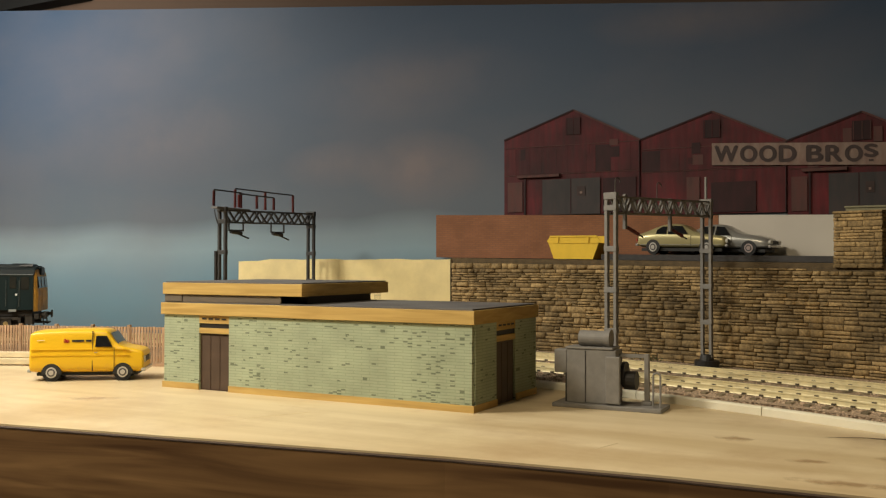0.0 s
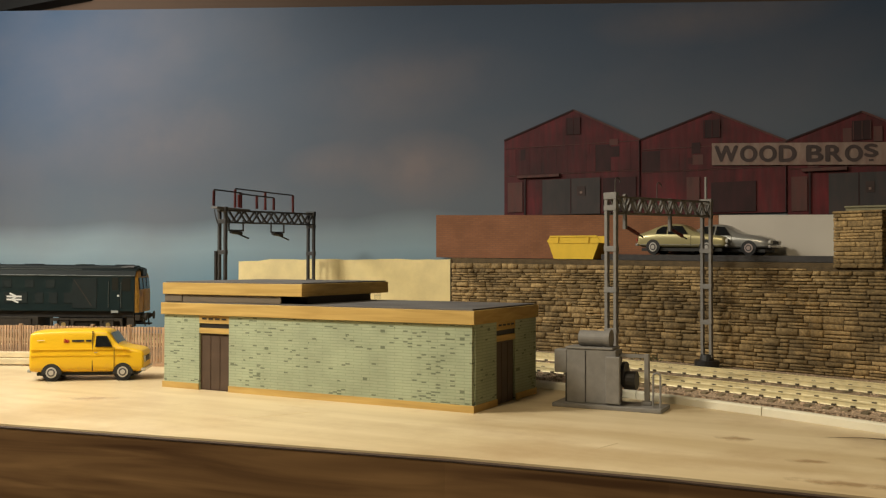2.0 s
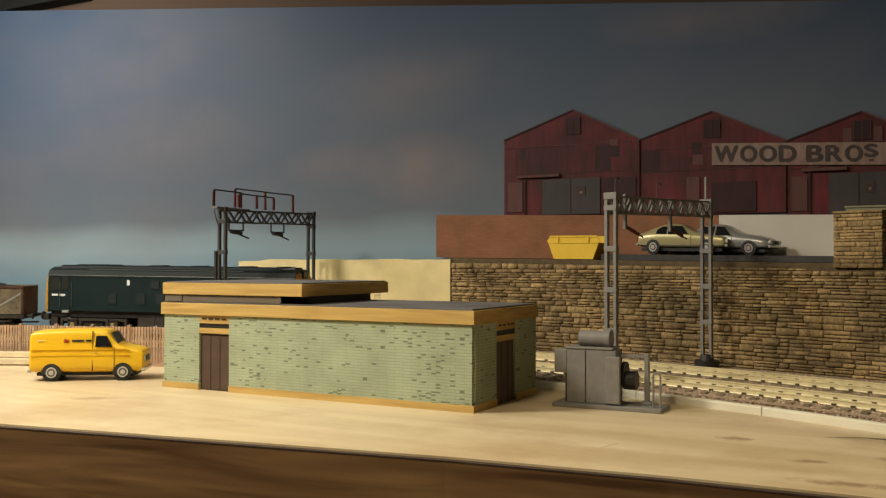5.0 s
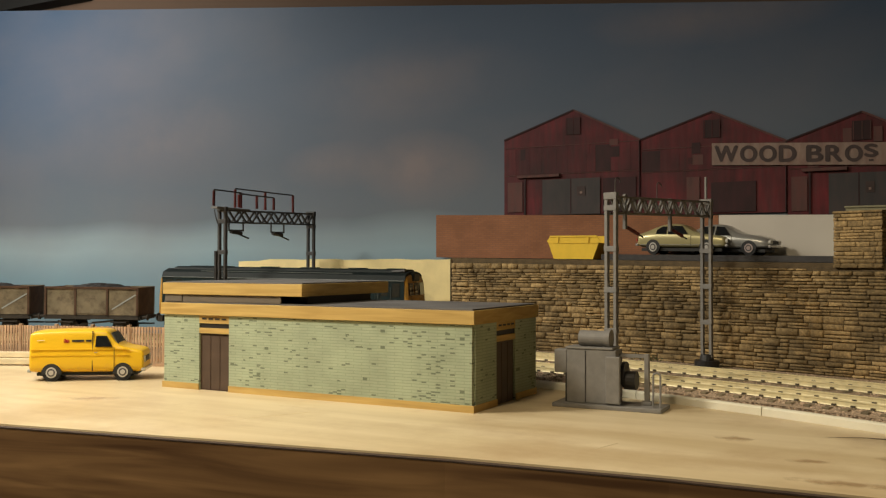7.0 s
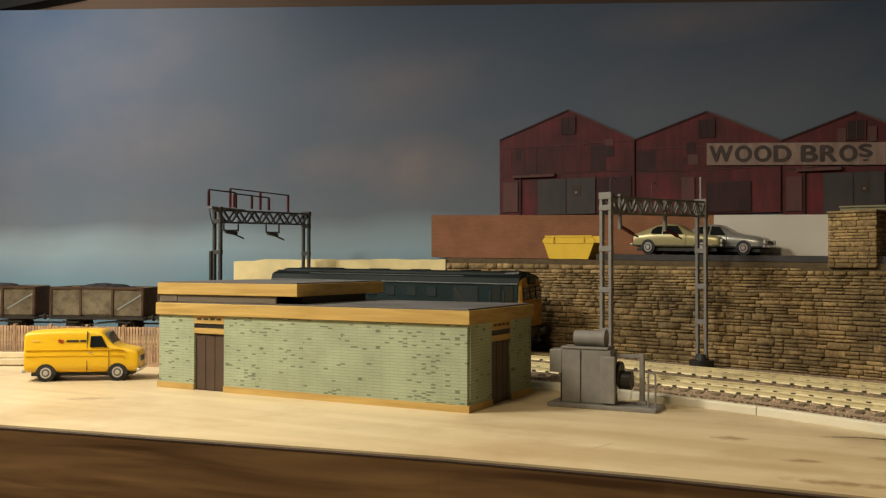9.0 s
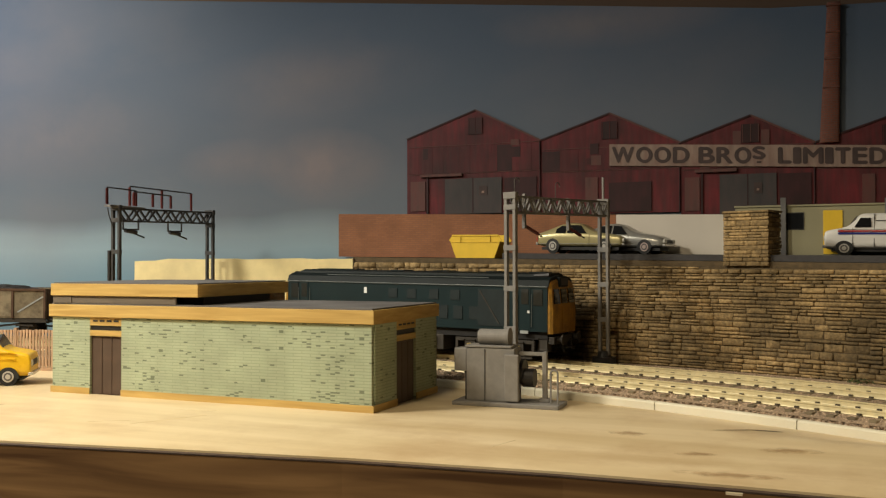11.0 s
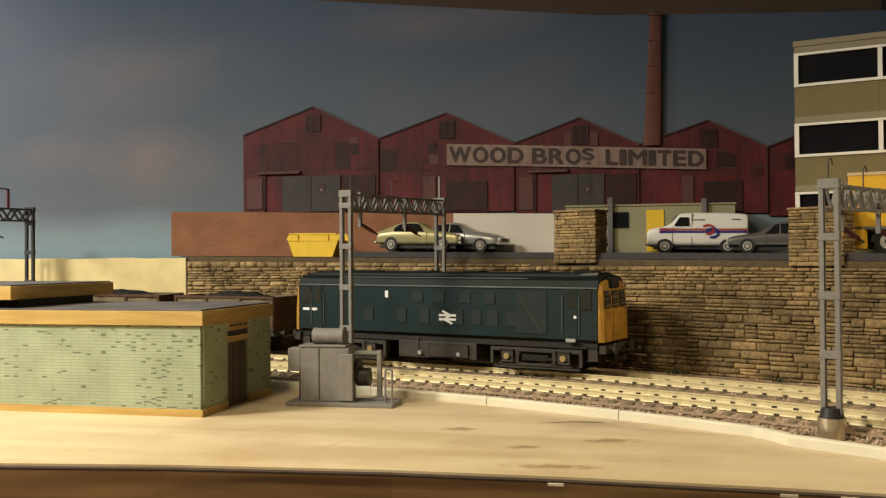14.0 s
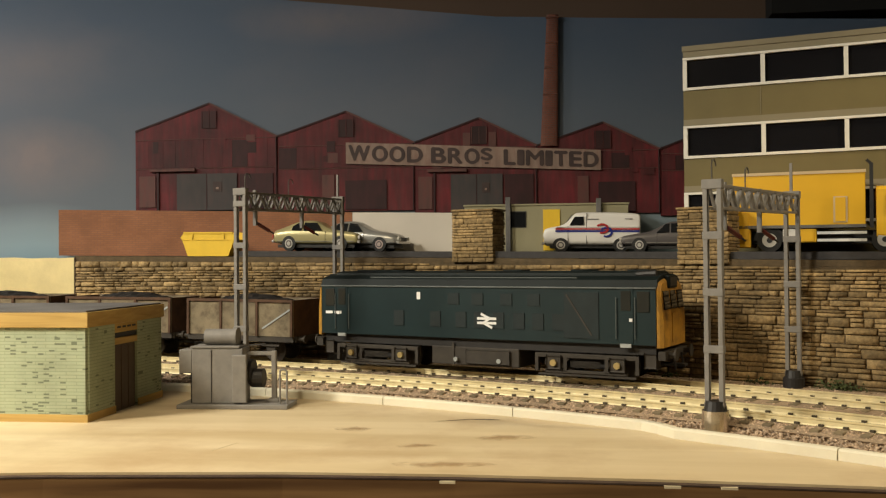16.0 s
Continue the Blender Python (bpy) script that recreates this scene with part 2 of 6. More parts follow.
def stain_mat(name, colour, strength):
    """A soaked-in spot that fades out towards its rim."""
    m = mat(name, colour, 0.5, vary=0.25, scale=140)
    nt = m.node_tree
    N = nt.nodes.new
    tc = N("ShaderNodeTexCoord")
    mp = N("ShaderNodeMapping")
    mp.inputs["Location"].default_value, mp.inputs["Scale"].default_value = (-1, -1, 0), (2, 2, 0)
    nt.links.new(tc.outputs["Generated"], mp.inputs[0])
    ln = N("ShaderNodeVectorMath")
    ln.operation = "LENGTH"
    nt.links.new(mp.outputs[0], ln.inputs[0])
    nz = N("ShaderNodeTexNoise")
    nz.inputs["Scale"].default_value, nz.inputs["Detail"].default_value = 220.0, 5
    nt.links.new(tc.outputs["Object"], nz.inputs["Vector"])
    ad = N("ShaderNodeMath")
    ad.operation = "MULTIPLY_ADD"
    ad.inputs[1].default_value = 1.6
    nt.links.new(nz.outputs["Fac"], ad.inputs[0])
    nt.links.new(ln.outputs["Value"], ad.inputs[2])
    mr = N("ShaderNodeMapRange")
    mr.inputs["From Min"].default_value, mr.inputs["From Max"].default_value = 1.70, 1.0
    mr.inputs["To Max"].default_value = strength
    nt.links.new(ad.outputs[0], mr.inputs["Value"])
    nt.links.new(mr.outputs[0], nt.nodes["Principled BSDF"].inputs["Alpha"])
    return m


M = {
    "ply": wood_mat("birch_ply", (0.68, 0.555, 0.355), (0.54, 0.415, 0.235), (7, 60, 60), 0.42, (0.43, 0.295, 0.155)),
    "fascia": wood_mat("dark_stained_wood", (0.26, 0.145, 0.06), (0.085, 0.042, 0.018), (9, 40, 170), 0.38),
    "fascia_edge": mat("worn_dark_edge", (0.060, 0.038, 0.026), 0.6, vary=0.3),
    "stain": stain_mat("wood_stain", (0.36, 0.215, 0.095), 0.42),
    "scuff": stain_mat("red_scuff", (0.46, 0.25, 0.17), 0.30),
    "burn": stain_mat("burn_mark", (0.10, 0.06, 0.032), 1.0),
    "sky": sky_print_mat(),
    "room": mat("brown_room_wall", (0.10, 0.065, 0.045), 0.9, vary=0.1, scale=8),
    "room_ceiling": mat("white_ceiling_paint", (0.6, 0.55, 0.48), 0.9, vary=0.05, scale=5),
    "black": mat("black_void", (0.008, 0.008, 0.008), 0.8),
    "cream": mat("cream_foam_board", (0.80, 0.66, 0.33), 0.8, vary=0.08, scale=60, bump=0.2, bump_scale=500, dirt=(0.45, 0.36, 0.2), dirt_amount=0.45, dirt_scale=18),
    "brownwall": brick_mat("printed_brown_brick", (0.285, 0.122, 0.058), (0.25, 0.105, 0.05), (0.21, 0.10, 0.06), 0.0045, 0.0014, 0.0002, bump=0.1),
    "whitewall": mat("off_white_card", (0.62, 0.57, 0.50), 0.8, vary=0.05, scale=40),
    "road": mat("dark_asphalt_card", (0.045, 0.042, 0.042), 0.8, vary=0.2, scale=400, bump=0.3),
    "stone": mat("cut_buff_stone", (0.305, 0.209, 0.094), 0.85, vary=0.42, scale=700, bump=1.0, bump_scale=600, dirt=(0.10, 0.074, 0.038), dirt_amount=0.6, dirt_scale=260, island=0.34, world_place=True, smudge=(34, 0.5)),
    "mortar": mat("dark_recessed_mortar", (0.100, 0.070, 0.036), 0.9, vary=0.3, scale=300, bump=0.5),
    "shed": mat("rusty_red_sheet", (0.078, 0.0058, 0.0090), 0.7, vary=0.45, scale=1.0, dirt=(0.058, 0.027, 0.025), dirt_amount=0.55, dirt_scale=1.3, island=0.30, stretch=(260, 1, 34), smudge=(45, 0.45)),
    "shed_dark": mat("shed_grime", (0.027, 0.0048, 0.006), 0.7, vary=0.4, scale=1.0, stretch=(220, 1, 60), smudge=(60, 0.4)),
    "shed_pale": mat("faded_pink_sheet", (0.088, 0.038, 0.033), 0.7, vary=0.35, scale=1.0, stretch=(200, 1, 50), dirt=(0.09, 0.014, 0.014), dirt_amount=0.7, dirt_scale=1.0),
    "shed_grey": mat("grey_shed_door", (0.042, 0.037, 0.038), 0.7, vary=0.25, scale=1.0, stretch=(160, 1, 40), dirt=(0.07, 0.025, 0.022), dirt_amount=0.4, dirt_scale=1.0),
    "sign": mat("faded_cream_sign", (0.22, 0.158, 0.128), 0.7, vary=0.3, scale=1.0, stretch=(160, 1, 40), dirt=(0.15, 0.055, 0.045), dirt_amount=0.55, dirt_scale=1.1),
    "sign_ink": mat("sign_lettering", (0.045, 0.028, 0.026), 0.7, vary=0.3, scale=120),
    "chimney": brick_mat("chimney_brick", (0.15, 0.05, 0.033), (0.12, 0.042, 0.028), (0.10, 0.06, 0.05), 0.003, 0.0014, 0.0002),
    "greenbrick": brick_mat("pale_green_brick", (0.375, 0.415, 0.285), (0.345, 0.39, 0.265), (0.28, 0.32, 0.21), speck=(0.095, 0.115, 0.075), speck_part=0.05),
    "greenbrick_y": brick_mat("pale_green_brick_side", (0.375, 0.415, 0.285), (0.345, 0.39, 0.265), (0.28, 0.32, 0.21), axis="Y", speck=(0.095, 0.115, 0.075), speck_part=0.05),
    "ochre": wood_mat("ochre_painted_trim", (0.56, 0.375, 0.12), (0.40, 0.25, 0.07), (28, 60, 420), 0.6),
    "roof": mat("grey_felt_roof", (0.135, 0.128, 0.125), 0.62, vary=0.25, scale=80, bump=0.25, smudge=(40, 0.3)),
    "doorbrown": mat("brown_door_paint", (0.075, 0.047, 0.032), 0.55, vary=0.15, scale=150),
    "dark": mat("shadow_black_plastic", (0.02, 0.018, 0.017), 0.5, vary=0.2),
    "clear": glass_mat("smoked_glazing", (0.15, 0.125, 0.10)),
    "grey": mat("grey_metal_paint", (0.20, 0.187, 0.17), 0.6, vary=0.12, scale=300, bump=0.1),
    "gantry_grey": mat("weathered_grey_steel", (0.13, 0.125, 0.12), 0.6, vary=0.2, scale=200),
    "gantry_dark": mat("dark_grey_steel", (0.045, 0.043, 0.042), 0.55, vary=0.2, scale=200),
    "insulator": mat("brown_red_insulator", (0.085, 0.014, 0.012), 0.35, vary=0.15),
    "wire": mat("pale_wire", (0.12, 0.11, 0.10), 0.4, metal=0.6),
    "rail": mat("yellowed_rail_steel", (0.74, 0.63, 0.36), 0.38, metal=0.1, vary=0.15, scale=300),
    "chair": mat("dark_rail_chair", (0.075, 0.058, 0.036), 0.8, vary=0.3, scale=300),
    "sleeper": mat("dusty_sleeper", (0.175, 0.135, 0.08), 0.8, vary=0.3, scale=300, island=0.25),
    "ballast": mat("pinkish_ballast", (0.44, 0.325, 0.225), 0.9, vary=0.3, scale=900, bump=1.0, bump_scale=1400, island=0.45),
    "ballast_bed": mat("ballast_bed", (0.34, 0.25, 0.165), 0.95, vary=0.4, scale=900, bump=1.0, bump_scale=1300),
    "kerb": mat("cream_plastic_kerb", (0.74, 0.69, 0.54), 0.6, vary=0.08, scale=120, dirt=(0.5, 0.42, 0.28), dirt_amount=0.4, dirt_scale=60),
    "fence": mat("tan_wooden_fence", (0.40, 0.258, 0.160), 0.75, vary=0.25, scale=150, island=0.2, smudge=(60, 0.25)),
    "moss": mat("green_scatter", (0.06, 0.075, 0.025), 0.95, vary=0.4, scale=900, island=0.4),
    "white": mat("white_frame", (0.72, 0.70, 0.64), 0.5, vary=0.05),
}


# ---- building blocks ----
def part(name, bm, material, parent=None, label="", smooth=False):
    """One mesh object from a bmesh, under a thing or a part."""
    bmesh.ops.recalc_face_normals(bm, faces=bm.faces)
    me = bpy.data.meshes.new(name)
    bm.to_mesh(me)
    bm.free()
    me.materials.append(M[material] if isinstance(material, str) else material)
    if smooth:
        for p in me.polygons:
            p.use_smooth = True
    ob = new(name, me)
    ob.parent = parent
    if label:
        tagged(ob, label)
    return ob


def thing(name, m, label, category, group="", kind=""):
    ob = new(name)
    ob.empty_display_size = 0.01
    ob.matrix_basis = m
    return tagged(ob, label, category, group, kind)


def box(x0, y0, z0, x1, y1, z1, bevel=0.0, bm=None):
    bm = bm or bmesh.new()
    r = bmesh.ops.create_cube(bm, size=1)
    vs = r["verts"]
    for v in vs:
        v.co = Vector(((x0 + x1) / 2 + v.co.x * (x1 - x0), (y0 + y1) / 2 + v.co.y * (y1 - y0), (z0 + z1) / 2 + v.co.z * (z1 - z0)))
    if bevel:
        es = {e for v in vs for e in v.link_edges}
        bmesh.ops.bevel(bm, geom=list(es), offset=bevel, segments=2, affect="EDGES", profile=0.5)
    return bm


def rod(a, b, r, bm=None, sides=8, r2=None):
    bm = bm or bmesh.new()
    a, b = Vector(a), Vector(b)
    d = b - a
    m = Matrix.Translation((a + b) / 2) @ d.to_track_quat("Z", "Y").to_matrix().to_4x4()
    bmesh.ops.create_cone(bm, cap_ends=True, segments=sides, radius1=r, radius2=r if r2 is None else r2, depth=d.length, matrix=m)
    return bm


def bar(a, b, w, h, bm=None, up=(0, 0, 1)):
    """A square bar from a to b, w wide across and h along up."""
    bm = bm or bmesh.new()
    a, b = Vector(a), Vector(b)
    d = (b - a).normalized()
    s = d.cross(Vector(up))
    s = s.normalized() if s.length > 1e-6 else Vector((1, 0, 0))
    u = s.cross(d).normalized()
    vs = [bm.verts.new(p + s * i * w / 2 + u * j * h / 2) for p in (a, b) for i, j in ((-1, -1), (1, -1), (1, 1), (-1, 1))]
    for f in ((0, 1, 2, 3), (7, 6, 5, 4), (0, 4, 5, 1), (1, 5, 6, 2), (2, 6, 7, 3), (3, 7, 4, 0)):
        bm.faces.new([vs[k] for k in f])
    return bm


def slab(outline, y0, y1, bm=None, axis="y", bevel=0.0):
    """A plate: an outline of (x, z) given thickness along y; axis 'z': outline of (x, y); axis 'x': outline of (y, z)."""
    bm = bm or bmesh.new()
    put = {"y": lambda p, d: (p[0], d, p[1]), "z": lambda p, d: (p[0], p[1], d), "x": lambda p, d: (d, p[0], p[1])}[axis]
    a = [bm.verts.new(put(p, y0)) for p in outline]
    b = [bm.verts.new(put(p, y1)) for p in outline]
    fs = [bm.faces.new(a), bm.faces.new(b[::-1])]
    n = len(a)
    for i in range(n):
        fs.append(bm.faces.new((a[i], b[i], b[(i + 1) % n], a[(i + 1) % n])))
    if bevel:
        bmesh.ops.bevel(bm, geom=[e for f in fs[:2] for e in f.edges], offset=bevel, segments=2, affect="EDGES", profile=0.5)
    return bm


def sweep(points, section, bm=None):
    """A section of (side, up) carried along plan points (x, y, z)."""
    bm = bm or bmesh.new()
    rings = []
    n = len(points)
    for i, p in enumerate(points):
        a, b = Vector(points[max(0, i - 1)]), Vector(points[min(n - 1, i + 1)])
        d = (b - a)
        d.z = 0
        d.normalize()
        s = Vector((-d.y, d.x, 0))
        rings.append([bm.verts.new(Vector(p) + s * u + Vector((0, 0, w))) for u, w in section])
    k = len(section)
    for r, q in zip(rings, rings[1:]):
        for i in range(k):
            bm.faces.new((r[i], r[(i + 1) % k], q[(i + 1) % k], q[i]))
    bm.faces.new(rings[0][::-1])
    bm.faces.new(rings[-1])
    return bm


def text_part(words, size, m, material, parent, name="lettering", depth=0.0001, bold=0.0):
    """Raised lettering as a mesh, standing in its parent's x-z plane and facing -y."""
    cu = bpy.data.curves.new(name, "FONT")
    cu.body, cu.size, cu.extrude, cu.align_x, cu.align_y, cu.offset = words, size, depth, "CENTER", "CENTER", bold
    tmp = bpy.data.objects.new("tmp", cu)
    scene.collection.objects.link(tmp)
    bpy.context.view_layer.update()
    me = bpy.data.meshes.new_from_object(tmp.evaluated_get(bpy.context.evaluated_depsgraph_get()))
    bpy.data.objects.remove(tmp)
    me.transform(m @ pose(0, 0, 0, 90, 0, 0))
    me.materials.clear()
    me.materials.append(M[material])
    ob = new(name, me)
    ob.parent = parent
    return ob


# ---- plan ----
# All curves of the tracks share one centre; to the west they tighten.
CX, CY = -0.34, -0.29
S_WEST, R_WEST, S_STRAIGHT = 0.15, 0.538, -0.36
R_NEAR, R_FAR, R_WALL, R_KERB = 0.769, 0.816, 0.857, 0.741
RAIL_Z = 0.0071


def on_curve(s, r):
    """Plan point at arc length s (measured on the far track, 0 at x = CX) on the curve of radius r."""
    if s >= S_WEST:
        a = s / R_FAR
        return Vector((CX + r * math.sin(a), CY + r * math.cos(a), 0))
    if s < S_STRAIGHT:
        p, q = on_curve(S_STRAIGHT, r), on_curve(S_STRAIGHT + 0.001, r)
        return p + (q - p).normalized() * (s - S_STRAIGHT)
    a1 = S_WEST / R_FAR
    a = a1 + (s - S_WEST) / R_WEST
    r2, q = R_WEST + (r - R_FAR), R_FAR - R_WEST
    return Vector((CX + q * math.sin(a1) + r2 * math.sin(a), CY + q * math.cos(a1) + r2 * math.cos(a), 0))


def deck_z(x):
    """The road falls gently to the east."""
    return 0.0618 - 0.0139 * x


def rail_z(x):
    """The tracks climb to the west."""
    return RAIL_Z + 0.0118 * max(0.0, -0.12 - x)


def wall_xy(x):
    return CY + math.sqrt(R_WALL ** 2 - (x - CX) ** 2)


# ---- room and board ----
def room():
    for name, b, m in (("wall_north", (-2.2, 0.66, -0.9, 1.8, 0.74, 1.5), "room"), ("wall_south", (-2.2, -1.5, -0.9, 1.8, -1.42, 1.5), "room"),
                       ("wall_west", (-2.28, -1.42, -0.9, -2.2, 0.66, 1.5), "room"), ("wall_east", (1.8, -1.42, -0.9, 1.88, 0.66, 1.5), "room"),
                       ("floor", (-2.28, -1.5, -0.98, 1.88, 0.74, -0.9), "room"), ("ceiling", (-2.28, -1.5, 1.5, 1.88, 0.74, 1.58), "room_ceiling")):
        tagged(part(name, box(*b), m), "plain dim brown room wall around the layout" if m == "room" else "plain pale room ceiling", name.split("_")[0], kind="structure")
    top = [(-1.5, 0.335), (-0.83, 0.315), (-0.32, 0.2535), (-0.03, 0.2185), (0.064, 0.2135), (0.6, 0.19), (0.6, -0.02), (-1.5, -0.02)]
    tagged(part("backdrop", slab(top, 0.605, 0.609), "sky"), "printed grey-blue cloudy sky backscene board", "backscene", kind="structure")
    edge = [(-1.3, -0.25), (-1.0, -0.07), (-0.75, 0.13), (-0.60, 0.204), (-0.45, 0.220), (-0.32, 0.2355), (-0.22, 0.2515), (-0.14, 0.2640), (-0.07, 0.2708), (-0.02, 0.2722), (0.04, 0.2712), (0.09, 0.2685), (0.3, 0.255), (0.6, 0.23)]
    tagged(part("ground", slab(edge + [(0.6, 0.606), (-1.3, 0.606)], -0.012, 0.0, axis="z"), "ply"), "bare birch plywood baseboard with stains and scratches", "baseboard", kind="structure")
    pts = [(x, y - 0.0018, 0) for x, y in edge]
    f = tagged(part("trim", sweep(pts, [(-0.0013, -0.20), (0.0013, -0.20), (0.0013, -0.0011), (-0.0013, -0.0011)]), "fascia"), "dark stained wooden fascia along the board's front", "fascia", kind="structure")
    # Two plain black panels cover the black areas above the backscene.
    for name, b in (("trim_shelf", (0.150, 0.640, 0.222, 0.60, 0.659, 0.40)), ("trim_bracket", (-1.30, 0.640, 0.330, -0.762, 0.659, 0.50))):
        tagged(part(name, box(*b), "black"), "plain black panel above the backscene", "board", kind="structure")
    part("edge_strip", sweep([(x, y, 0) for x, y, _ in pts], [(-0.0014, -0.0010), (0.0012, -0.0010), (0.0012, -0.0006), (-0.0014, -0.0006)]), "fascia_edge", f)


room()


# ---- retaining wall, deck and cream board ----
def wall_structure():
    xs = [-0.299 + i * (0.56 / 40) for i in range(41)]
    bm = bmesh.new()
    rows = []
    for x in xs:
        y = wall_xy(x)
        d = Vector((x - CX, y - CY, 0)).normalized()
        z = deck_z(x) - 0.003
        rows.append([bm.verts.new((x + d.x * o, y + d.y * o, zz)) for o, zz in ((0.0004, 0.0), (0.0004, z), (0.008, z), (0.008, 0.0))])
    for a, b in zip(rows, rows[1:]):
        for i in range(4):
            bm.faces.new((a[i], a[(i + 1) % 4], b[(i + 1) % 4], b[i]))
    bm.faces.new(rows[0]), bm.faces.new(rows[-1][::-1])
    w = tagged(part("wall_stone", bm, "mortar"), "tall curved retaining wall of rough coursed buff stone", "retaining wall", kind="structure")
    def deck(name, lo, hi, x0, back, material, label, inset=0.0016):
        bm = bmesh.new()
        rows = []
        for x in [v for v in xs if v > x0] if x0 > -0.29 else xs:
            y = wall_xy(x) + inset
            z = deck_z(x)
            rows.append([bm.verts.new(p) for p in ((x, y, z + lo), (x, y, z + hi), (x, back, z + hi), (x, back, z + lo))])
        for a, b in zip(rows, rows[1:]):
            for i in range(4):
                bm.faces.new((a[i], a[(i + 1) % 4], b[(i + 1) % 4], b[i]))
        bm.faces.new(rows[0]), bm.faces.new(rows[-1][::-1])
        return tagged(part(name, bm, material), label, "road", kind="structure")

    deck("trim_coping", -0.0029, 0.0, -1.0, 0.6045, "mortar", "flat brown ledge on top of the stone wall", 0.0005)
    deck("road", 0.0002, 0.0036, -0.187, 0.5955, "road", "dark grey card road standing on top of the stone wall")
    # cream board that carries the wall line on to the west
    c = thing("foam_board", pose(-0.299, 0.5655, 0), "bare cream foam board behind the tracks, frayed along its top", "board")
    out = [(0.0, 0.0), (0.0, 0.0650)]
    rnd = random.Random(4)
    for i in range(1, 30):
        out.append((-0.188 * i / 30, 0.0650 + rnd.uniform(-0.0004, 0.0004) - (0.0012 if i > 26 else 0)))
    out += [(-0.188, 0.0635), (-0.1885, 0.0)]
    part("panel", slab(out, 0.0, 0.008), "cream", c)
    part("end_strip", box(0.0, 0.0, 0.0, 0.0008, 0.0085, 0.0648), "mortar", c)
    return w


WALL = wall_structure()


# ---- tracks ----
def rail_line(r, s0=-0.92, s1=0.62, n=150):
    return [tuple(on_curve(s0 + (s1 - s0) * i / n, r)) for i in range(n + 1)]


def track(name, r, label):
    t = thing(name, Matrix(), label, "railway track")
    head = [(-0.0005, -0.0026), (0.0005, -0.0026), (0.0002, -0.0021), (0.0002, -0.0008), (0.0005, -0.0005), (0.0005, 0), (-0.0005, 0), (-0.0005, -0.0005), (-0.0002, -0.0008), (-0.0002, -0.0021)]
    for o in (-0.00825, 0.00825):
        part("rail", sweep([(x, y, rail_z(x)) for x, y, _ in rail_line(r + o)], head), "rail", t)
    rnd = random.Random(int(r * 1000))
    src = None
    s = -0.90
    while s < 0.60:
        p, q = on_curve(s, r), on_curve(s + 0.001, r)
        rz = math.degrees(math.atan2(q.y - p.y, q.x - p.x)) + rnd.uniform(-1.2, 1.2)
        if src is None:
            bm = box(-0.00165, -0.0155, -0.0020, 0.00165, 0.0155, 0.0, 0.0003)
            ob = src = part("sleeper", bm, "sleeper", t)
            pair = [part("rail_chair", box(-0.0008, o - 0.0012, 0.0001, 0.0008, o + 0.0012, 0.0008), "chair", ob) for o in (-0.00825, 0.00825)]
        else:
            ob = new("sleeper", src.data)
            ob.parent = t
            for c in pair:
                new("rail_chair", c.data).parent = ob
        ob.matrix_basis = pose(p.x, p.y, rail_z(p.x) - 0.0026, 0, 0, rz)
        s += 0.0088
    return t


track("near_track", R_NEAR, "curved model railway track with yellowed rails on dark sleepers")
track("far_track", R_FAR, "curved model railway track beside the stone wall")


def ballast():
    """The bed: a low raised shoulder under both tracks, with loose stones over it."""
    n = 140
    sec = [(-0.069, 0.0004), (-0.064, 0.0022), (-0.045 - 0.020, 0.0030), (-0.0655 + 0.006, 0.0042), (0.033, 0.0042), (0.0405, 0.0042), (0.0405, -0.0085), (-0.069, -0.0085)]
    pts = [on_curve(-0.92 + 1.54 * i / n, R_FAR) for i in range(n + 1)]
    pts = [(p.x, p.y, rail_z(p.x) - RAIL_Z) for p in pts]
    b = tagged(part("ballast_bed", sweep(pts, sec), "ballast_bed"), "raised bed of pinkish ballast under the tracks", "ballast", kind="structure")
    rnd = random.Random(8)
    verts, faces = [], []
    base = [Vector(v) for v in ((1, 0, 0), (-1, 0, 0), (0, 1, 0), (0, -1, 0), (0, 0, 1), (0, 0, -1))]
    tri = ((0, 2, 4), (2, 1, 4), (1, 3, 4), (3, 0, 4), (2, 0, 5), (1, 2, 5), (3, 1, 5), (0, 3, 5))
    for k in range(17000):
        s = rnd.uniform(-0.15, 0.56)
        o = rnd.choice((rnd.uniform(-0.0715, -0.058), rnd.uniform(-0.0715, -0.058), rnd.uniform(-0.062, 0.0395)))
        r = R_FAR + o
        dn, df = abs(r - R_NEAR), abs(r - R_FAR)
        if min(abs(dn - 0.00825), abs(df - 0.00825)) < 0.0009:
            continue
        p = on_curve(s, r)
        z = 0.0042 if o > -0.0595 else 0.0005 + max(0, (o + 0.0715)) / 0.012 * 0.0036
        h = rnd.uniform(0.00035, 0.00085)
        rot = Euler((rnd.uniform(0, 6), rnd.uniform(0, 6), rnd.uniform(0, 6))).to_matrix()
        k0 = len(verts)
        sc = (h * rnd.uniform(0.8, 1.3), h, h * rnd.uniform(0.6, 1.0))
        for v in base:
            w = rot @ Vector((v.x * sc[0], v.y * sc[1], v.z * sc[2]))
            verts.append((p.x + w.x, p.y + w.y, z + rail_z(p.x) - RAIL_Z + w.z))
        faces += [tuple(k0 + i for i in f) for f in tri]
    me = bpy.data.meshes.new("ballast_stones")
    me.from_pydata(verts, [], faces)
    me.materials.append(M["ballast"])
    tagged(new("ballast_stones", me), "loose pinkish grey ballast chippings along the tracks", "ballast", kind="stuff")


ballast()


